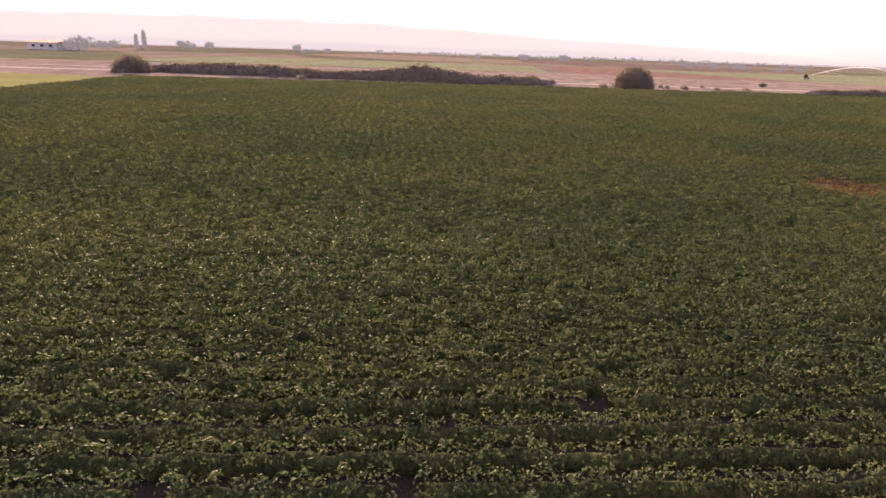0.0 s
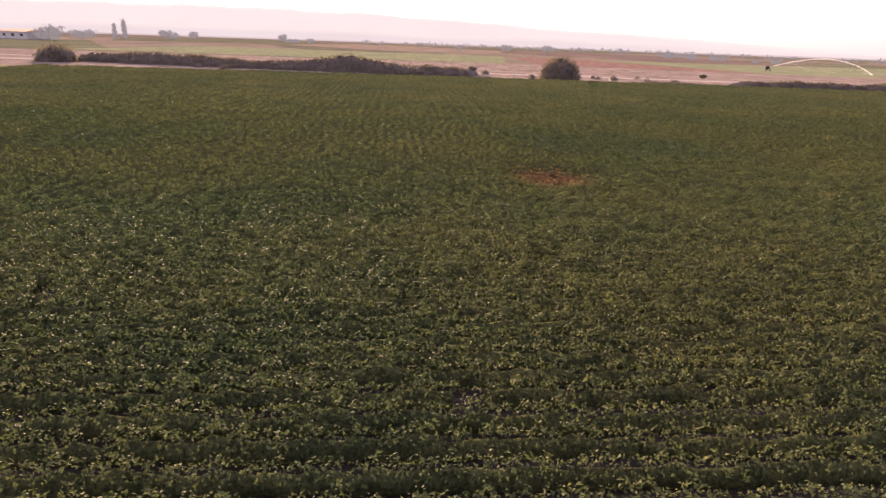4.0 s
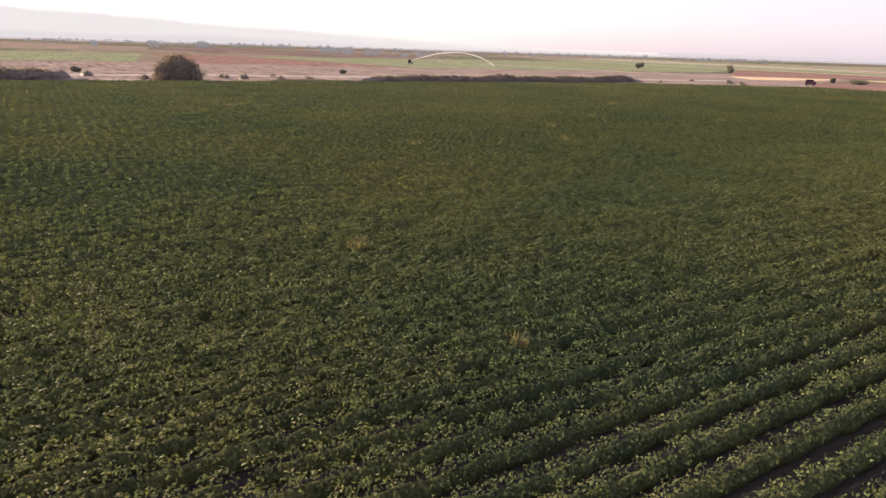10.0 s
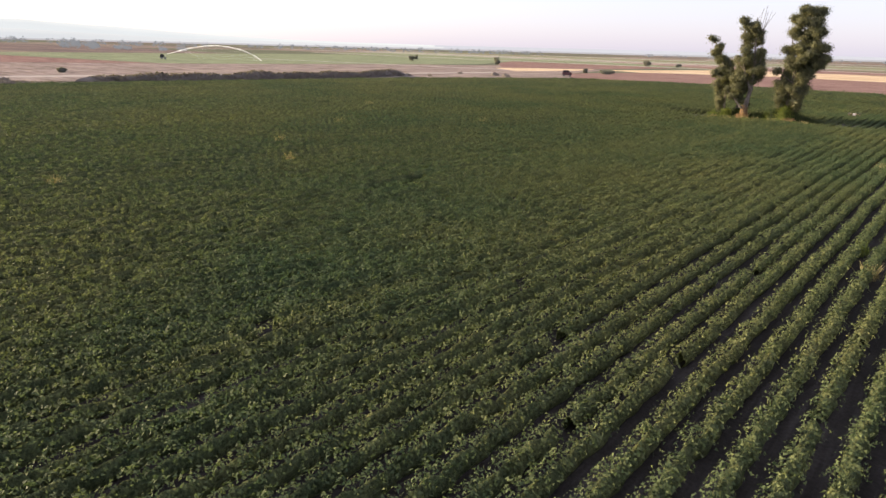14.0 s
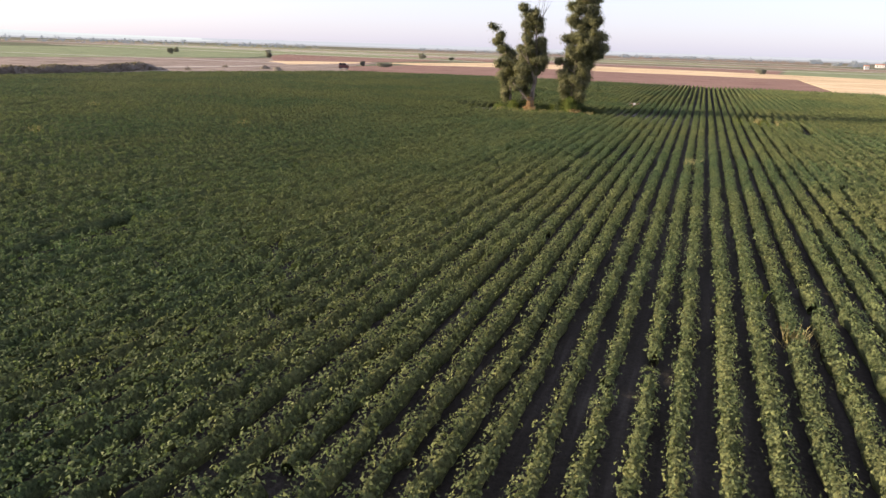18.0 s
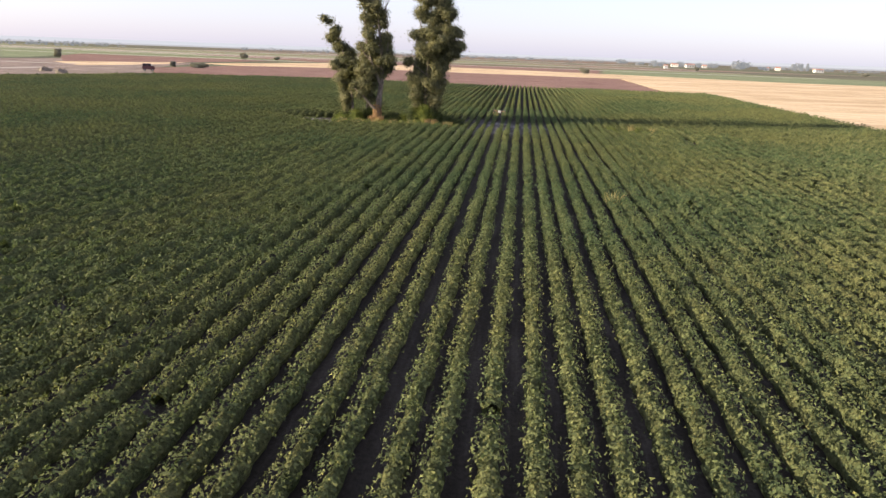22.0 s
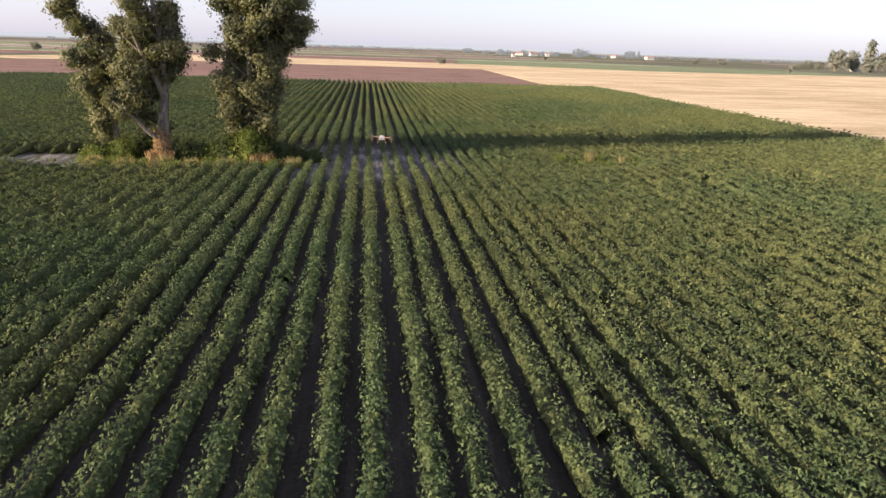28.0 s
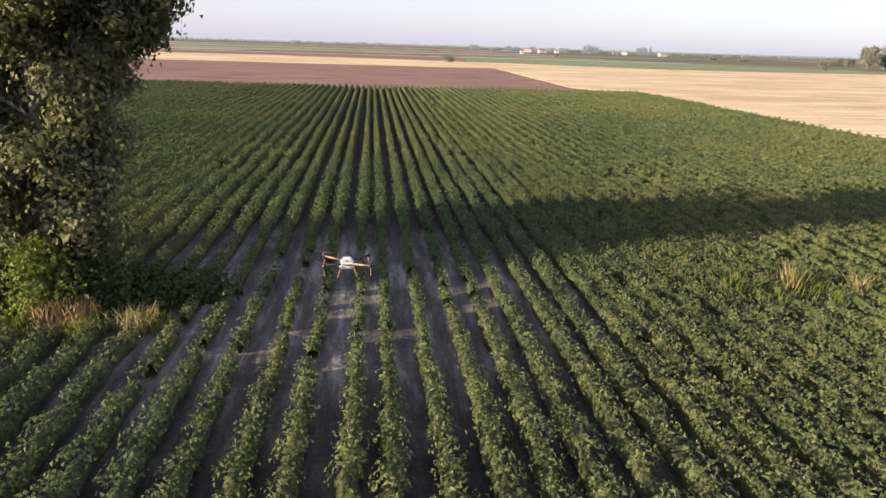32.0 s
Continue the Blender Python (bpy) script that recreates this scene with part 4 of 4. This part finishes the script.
NORTH = [(2.5, 393, 5.7, 3.4), (116, 1067, 20, 8), (126, 974, 15, 5.4), (135, 898, 24, 8), (179, 978, 13, 8), (181, 944, 17, 6), (191, 930, 10, 6.6), (213, 949, 17, 7), (232, 902, 27, 12), (260, 907, 13, 5.3), (314, 947, 16, 11.2),
         (116, 634, 3.4, 2.9), (252, 501, 12, 5.2), (280, 530, 11, 7.4), (283, 523, 8, 7), (189, 415, 2.4, 2.4), (255, 649, 7.7, 3.3), (270, 630, 7.6, 3.3), (276, 497, 10, 16.6), (295, 509, 11, 15), (334, 526, 11, 15), (302, 514, 6.6, 10.4)]
WEST = [(-729, 68, 6.3, 7.6), (-786, 129, 15, 8.3), (-832, 189, 18, 9.6), (-623, 257, 9, 6), (-600, 257, 8, 6.7), (-582, 262, 14, 6.6), (-579, 285, 17, 4), (-528, 293, 8, 3.6), (-518, 304, 10, 4), (-296, 330, 3.8, 4.1), (-234, 333, 3.1, 3.8),
        (-211, 24, 2.9, 1.4), (-206, 98, 2.3, 1.5), (-540, -266, 23, 12.5), (-663, -295, 28, 9), (-920, -300, 25, 13.5), (-1035, -301, 15, 13), (-1130, -186, 16, 14), (-980, -148, 26, 6), (-900, -112, 11, 8)]
MIDDLE = [(-332, 373, 3.9, 3.9), (-272, 385, 3.3, 3.7), (-190, 432, 5.2, 4.8), (-177, 450, 4.6, 2.3), (-149, 276, 1.9, 2.1), (-139, 275, 6.8, 1.8)]
for k, (x, y, w, h) in enumerate(NORTH):
    far_tree(300 + k, x, y, w, h, "lone round dark bush on the plain" if h < 4 else ("tall dark pine beside far houses" if h > 14 else "hazy green tree by the far village"))
for k, (x, y, w, h) in enumerate(WEST):
    far_tree(340 + k, x, y, w, h, "lone dark bush on dry land" if h < 4.5 else "hazy distant tree before the hills")
for k, (x, y, w, h) in enumerate(MIDDLE):
    far_tree(380 + k, x, y, w, h, "small dark bush on dry open land")
for k, (x, y, w, h) in enumerate(((293, 489, 8, 18.6), (329, 969, 4.1, 9), (344, 989, 4.2, 9.3), (-741, -297, 4.2, 15), (-824, -319, 4.6, 20))):
    far_tree(395 + k, x, y, w, h, "narrow upright dark cypress far off", "spire")


def tree_belt(seed, line, height, label):
    rng = np.random.default_rng(seed)
    pts = np.array(line, float)
    ob = thing("tree_belt", (*pts[0], 0.0), label, "trees", kind="stuff")
    run = np.linalg.norm(pts[-1] - pts[0])
    n = int(run / 9)
    f = rng.uniform(0, 1, n)
    blobs = [((pts[-1, 0] - pts[0, 0]) * a, (pts[-1, 1] - pts[0, 1]) * a, height * 0.4, 7, 5, height * rng.uniform(0.25, 0.6), 9) for a in f]
    # these crowns glow too, haze put into their material
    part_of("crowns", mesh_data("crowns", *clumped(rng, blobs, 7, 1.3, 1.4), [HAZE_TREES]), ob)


tree_belt(401, [(-900, 330), (-560, 900)], 7.5, "low belt of far trees on the plain")
tree_belt(402, [(-1150, -60), (-1000, 420)], 9, "far belt of trees below the hills")
tree_belt(403, [(-500, 1150), (120, 1230)], 7, "low belt of far trees on the plain")
tree_belt(404, [(330, 1080), (900, 900)], 4.5, "low belt of far trees on the plain")

# ---- far village ----
WHITEWALL = plain_material("white_wall", (0.62, 0.61, 0.60), 0.8, 0, 0.15, 0.5)
ROOFTILE = plain_material("clay_roof", (0.36, 0.17, 0.11), 0.85, 0, 0.3, 0.8)
DARKGLASS = plain_material("dark_glass", (0.03, 0.035, 0.04), 0.15, 0, 0.2, 1.0)


def house(x, y, w, h, turn):
    ob = thing("far_house", (x, y, 0), "low white farm building with a shallow clay roof", "house", "houses of the far village")
    ob.rotation_euler[2] = turn
    d = w * 0.6
    bm = bmesh.new()
    box(bm, 0, 0, h / 2, w, d, h)
    part("wall", bm, WHITEWALL, ob)
    bm = bmesh.new()
    v = [bm.verts.new(p) for p in ((-w * .54, -d * .56, h), (w * .54, -d * .56, h), (w * .54, d * .56, h), (-w * .54, d * .56, h), (-w * .54, 0, h * 1.35), (w * .54, 0, h * 1.35))]
    for f in ((0, 1, 5, 4), (2, 3, 4, 5), (0, 4, 3), (1, 2, 5), (3, 2, 1, 0)):
        bm.faces.new([v[i] for i in f])
    part("roof", bm, ROOFTILE, ob)
    for i in (-1, 0, 1):
        bm = bmesh.new()
        box(bm, i * w * 0.3, -d / 2 - 0.02, h * 0.55, w * 0.1, 0.08, h * 0.35)
        part("window", bm, DARKGLASS, ob)


for x, y, w, h, a in ((116, 758, 5, 3.2, 0.1), (168, 959, 12, 3.6, -0.1), (182, 939, 14, 4, 0.15), (196, 922, 7, 3.4, 0), (270, 922, 7, 3.4, 0.2), (296, 958, 8, 3.6, -0.2), (315, 884, 13, 3.4, 0.1), (305, 517, 7, 2.6, -0.3), (-556, -292, 44, 6.0, 1.1)):
    house(x, y, w * 0.75, h * 0.9, a)

# ---- hills in the haze ----


def ridge(name, dist, profile, material, label):
    """A range of hills round the plain, by bearing (degrees left of north) and height in metres."""
    b = np.arange(profile[0][0], profile[-1][0] + 0.01, 0.75)
    h = np.interp(b, [p[0] for p in profile], [p[1] for p in profile])
    h = h * (1 + 0.022 * np.sin(b * 0.9) + 0.012 * np.sin(b * 2.3 + 1)) + 1
    v, q = [], []
    for i, (a, z) in enumerate(zip(np.radians(b), h)):
        for r, k in ((dist, -4.0), (dist + 60, 0.45 * z), (dist + 160, z), (dist + 330, -4.0)):
            v.append((-math.sin(a) * r, math.cos(a) * r, k))
        if i:
            for s in range(3):
                o, n = (i - 1) * 4, i * 4
                q.append((o + s, n + s, n + s + 1, o + s + 1))
    ob = part_of(name, mesh_data(name, np.array(v), np.array(q), [material], None, True))
    tagged(ob, label, "hills", kind="structure")


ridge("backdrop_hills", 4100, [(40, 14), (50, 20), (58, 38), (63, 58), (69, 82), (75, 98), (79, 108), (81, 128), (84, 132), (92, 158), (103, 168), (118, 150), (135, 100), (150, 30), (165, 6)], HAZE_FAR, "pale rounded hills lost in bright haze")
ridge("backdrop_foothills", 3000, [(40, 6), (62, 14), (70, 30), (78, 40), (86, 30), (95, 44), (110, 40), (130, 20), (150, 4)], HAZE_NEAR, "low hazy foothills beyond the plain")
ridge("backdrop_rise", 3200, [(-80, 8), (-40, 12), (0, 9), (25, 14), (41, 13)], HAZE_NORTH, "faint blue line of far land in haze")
# added glowing ring over the far ground, standing in for haze
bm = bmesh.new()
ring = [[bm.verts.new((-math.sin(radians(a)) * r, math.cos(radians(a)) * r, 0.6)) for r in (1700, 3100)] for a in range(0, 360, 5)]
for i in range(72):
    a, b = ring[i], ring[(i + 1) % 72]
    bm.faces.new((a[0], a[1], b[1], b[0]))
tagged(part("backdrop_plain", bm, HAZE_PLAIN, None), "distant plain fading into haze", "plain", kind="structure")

# ---- sprinkler ----
GREYMETAL = plain_material("grey_metal", (0.35, 0.35, 0.36), 0.45, 0.7)
REDPAINT = plain_material("faded_red_paint", (0.10, 0.032, 0.035), 0.45, 0, 0.35)
RUBBER = plain_material("rubber", (0.03, 0.03, 0.03), 0.85)
PALEPAINT = plain_material("pale_paint", (0.62, 0.62, 0.64), 0.4)
WATER = Nodes("water_spray").set(Base_Color=(0.9, 0.92, 0.95), Roughness=0.3).leafy((0.9, 0.92, 0.95), 0.6).mat


def wheel(parent, x, y, r, w, rim):
    bm = bmesh.new()
    rod(bm, (x, y - w / 2, r), (x, y + w / 2, r), r, r, 18)
    tyre = part("wheel", bm, RUBBER, parent)
    bm = bmesh.new()
    rod(bm, (x, y - w / 2 - 0.02, r), (x, y + w / 2 + 0.02, r), r * 0.55, r * 0.55, 14)
    part("rim", bm, rim, tyre)


cart = thing("sprinkler_cart", (-322, 186, 0.05), "big-gun irrigation cart on wheels throwing water", "sprinkler")
cart.rotation_euler[2] = 1.08
bm = bmesh.new()
box(bm, 0, 0, 0.7, 2.6, 1.2, 0.16, 0.03)
box(bm, -1.6, 0, 0.7, 0.9, 0.12, 0.1)
part("frame", bm, GREYMETAL, cart)
for sx, sy in ((-0.8, 0.75), (-0.8, -0.75), (0.8, 0.75), (0.8, -0.75)):
    wheel(cart, sx, sy, 0.5, 0.25, GREYMETAL)
bm = bmesh.new()
rod(bm, (-0.5, -0.55, 1.5), (-0.5, 0.55, 1.5), 0.9, 0.9, 20)
part("hose_reel", bm, RUBBER, cart, "drum of dark hose")
bm = bmesh.new()
rod(bm, (0.9, 0, 0.7), (0.9, 0, 2.0), 0.09)
rod(bm, (0.9, 0, 2.0), (1.9, 0, 2.45), 0.07, 0.04)
part("spray_gun", bm, GREYMETAL, cart)
rng = np.random.default_rng(77)
k = 24000
u, side = rng.uniform(0, 1, k), rng.normal(0, 1, k)
z = 2.4 * (1 - u) + 4 * 5.2 * u ** 1.1 * (1 - u) ** 0.85
low = np.where(rng.uniform(0, 1, k) < 0.55, 0.0, rng.uniform(0, 1, k))          # a thin stream, and the veil that falls from it
c = np.stack([1.9 + 43 * u, side * (0.08 + 0.9 * u), np.maximum(z * (1 - low * np.clip(u * 4 - 0.4, 0, 1)) + rng.normal(0, 0.04 + 0.10 * u, k), 0.1)], 1)
v, q = leaves(rng, c, rng.normal(size=(k, 3)), rng.uniform(0.05, 0.12, k) * np.where(low > 0, 0.7, 1.15), 0.4, 0.02)
spray = part_of("water_jet", mesh_data("water_jet", v, q, [WATER]), None)
spray.matrix_basis = pose(-322, 186, 0.05, 0, 0, math.degrees(1.08))
tagged(spray, "long white arc of sprayed irrigation water", "water", kind="stuff")

# ---- farm van at the edge of the field ----
van = thing("farm_van", (-135, 236.5, 0.05), "small dark red farm van parked on the field's edge", "van")
van.rotation_euler[2] = 0.55
bm = bmesh.new()
box(bm, 0, 0, 0.95, 3.3, 1.55, 0.95, 0.12)
box(bm, -0.35, 0, 1.7, 2.4, 1.45, 0.75, 0.18)
part("body", bm, REDPAINT, van)
for name, x, y, z, sx, sy, sz in (("windscreen", 0.92, 0, 1.68, 0.08, 1.2, 0.5), ("side_window", 0.25, 0.735, 1.72, 0.8, 0.04, 0.42), ("side_window", 0.25, -0.735, 1.72, 0.8, 0.04, 0.42), ("side_window", -0.85, 0.735, 1.72, 0.9, 0.04, 0.42), ("side_window", -0.85, -0.735, 1.72, 0.9, 0.04, 0.42)):
    bm = bmesh.new()
    box(bm, x, y, z, sx, sy, sz, 0.015)
    part(name, bm, PALEPAINT if name == "windscreen" else DARKGLASS, van)
for y in (-0.5, 0.5):
    bm = bmesh.new()
    box(bm, 1.66, y, 0.95, 0.06, 0.25, 0.16, 0.02)
    part("headlight", bm, PALEPAINT, van)
bm = bmesh.new()
box(bm, 1.68, 0, 0.6, 0.12, 1.5, 0.16, 0.04)
part("bumper", bm, RUBBER, van)
for x in (-1.05, 1.05):
    for y in (-0.72, 0.72):
        wheel(van, x, y, 0.34, 0.2, GREYMETAL)

# ---- spraying drone ----
SHELL = plain_material("white_plastic", (0.62, 0.60, 0.61), 0.35, 0, 0.12, 6)
CARBON = plain_material("black_carbon", (0.03, 0.03, 0.035), 0.4, 0, 0.3, 8)
ORANGE = plain_material("orange_tube", (0.36, 0.19, 0.11), 0.4, 0, 0.25, 8)
drone = thing("crop_drone", (-30.27, 126.3, 1.70), "white four-armed crop spraying drone hovering low over the rows", "drone")
drone.rotation_euler[2], drone.scale = radians(4), (0.77, 0.77, 0.77)
bm = bmesh.new()
box(bm, 0, 0, 0.50, 0.46, 0.46, 0.13, 0.05)
box(bm, 0, 0.06, 0.59, 0.32, 0.28, 0.09, 0.035)
part("body", bm, SHELL, drone)
bm = bmesh.new()
box(bm, 0, -0.03, 0.36, 0.52, 0.40, 0.11, 0.05)
part("tank", bm, SHELL, drone, "white liquid tank")
for x in (-0.09, 0.09):
    bm = bmesh.new()
    box(bm, x, -0.14, 0.59, 0.12, 0.13, 0.06, 0.02)
    part("battery_cap", bm, SHELL, drone)
for sx in (-1, 1):
    for sy in (-1, 1):
        bm = bmesh.new()
        rod(bm, (sx * 0.22, sy * 0.24, 0.50), (sx * 0.78, sy * 0.62, 0.54), 0.035, 0.028, 10)
        arm = part("arm", bm, ORANGE if (sx * sy < 0) else CARBON, drone, "", True)
        bm = bmesh.new()
        rod(bm, (sx * 0.78, sy * 0.62, 0.48), (sx * 0.78, sy * 0.62, 0.66), 0.062, 0.055, 14)
        part("motor", bm, CARBON, arm, "", True)
        for turn in (0.4 + sx, 0.4 + sx + math.pi):
            bm = bmesh.new()
            c, s = math.cos(turn), math.sin(turn)
            vs = [bm.verts.new((sx * 0.78 + a * c - b * s, sy * 0.62 + a * s + b * c, 0.675 + z)) for a, b, z in ((0.02, -0.012, 0), (0.20, -0.042, 0.006), (0.37, -0.02, 0.014), (0.38, 0.012, 0.014), (0.2, 0.03, 0.012), (0.02, 0.014, 0.004))]
            f = bm.faces.new(vs)
            ex = bmesh.ops.extrude_face_region(bm, geom=[f])
            bmesh.ops.translate(bm, vec=(0, 0, 0.006), verts=[g for g in ex["geom"] if isinstance(g, bmesh.types.BMVert)])
            part("blade", bm, CARBON, arm)
        bm = bmesh.new()
        rod(bm, (sx * 0.78, sy * 0.62, 0.48), (sx * 0.78, sy * 0.62, 0.26), 0.016, 0.012, 8)
        rod(bm, (sx * 0.78, sy * 0.62, 0.26), (sx * 0.78, sy * 0.62, 0.20), 0.03, 0.018, 8)
        part("nozzle", bm, ORANGE, arm)
        bm = bmesh.new()
        rod(bm, (sx * 0.2, sy * 0.2, 0.42), (sx * 0.34, sy * 0.26, 0.02), 0.018, 0.016, 8)
        leg = part("leg", bm, ORANGE if sy < 0 else CARBON, drone, "", True)
        if sy < 0:
            bm = bmesh.new()
            rod(bm, (sx * 0.34, -0.36, 0.02), (sx * 0.34, 0.36, 0.02), 0.016, 0.016, 8)
            part("skid", bm, CARBON, drone)
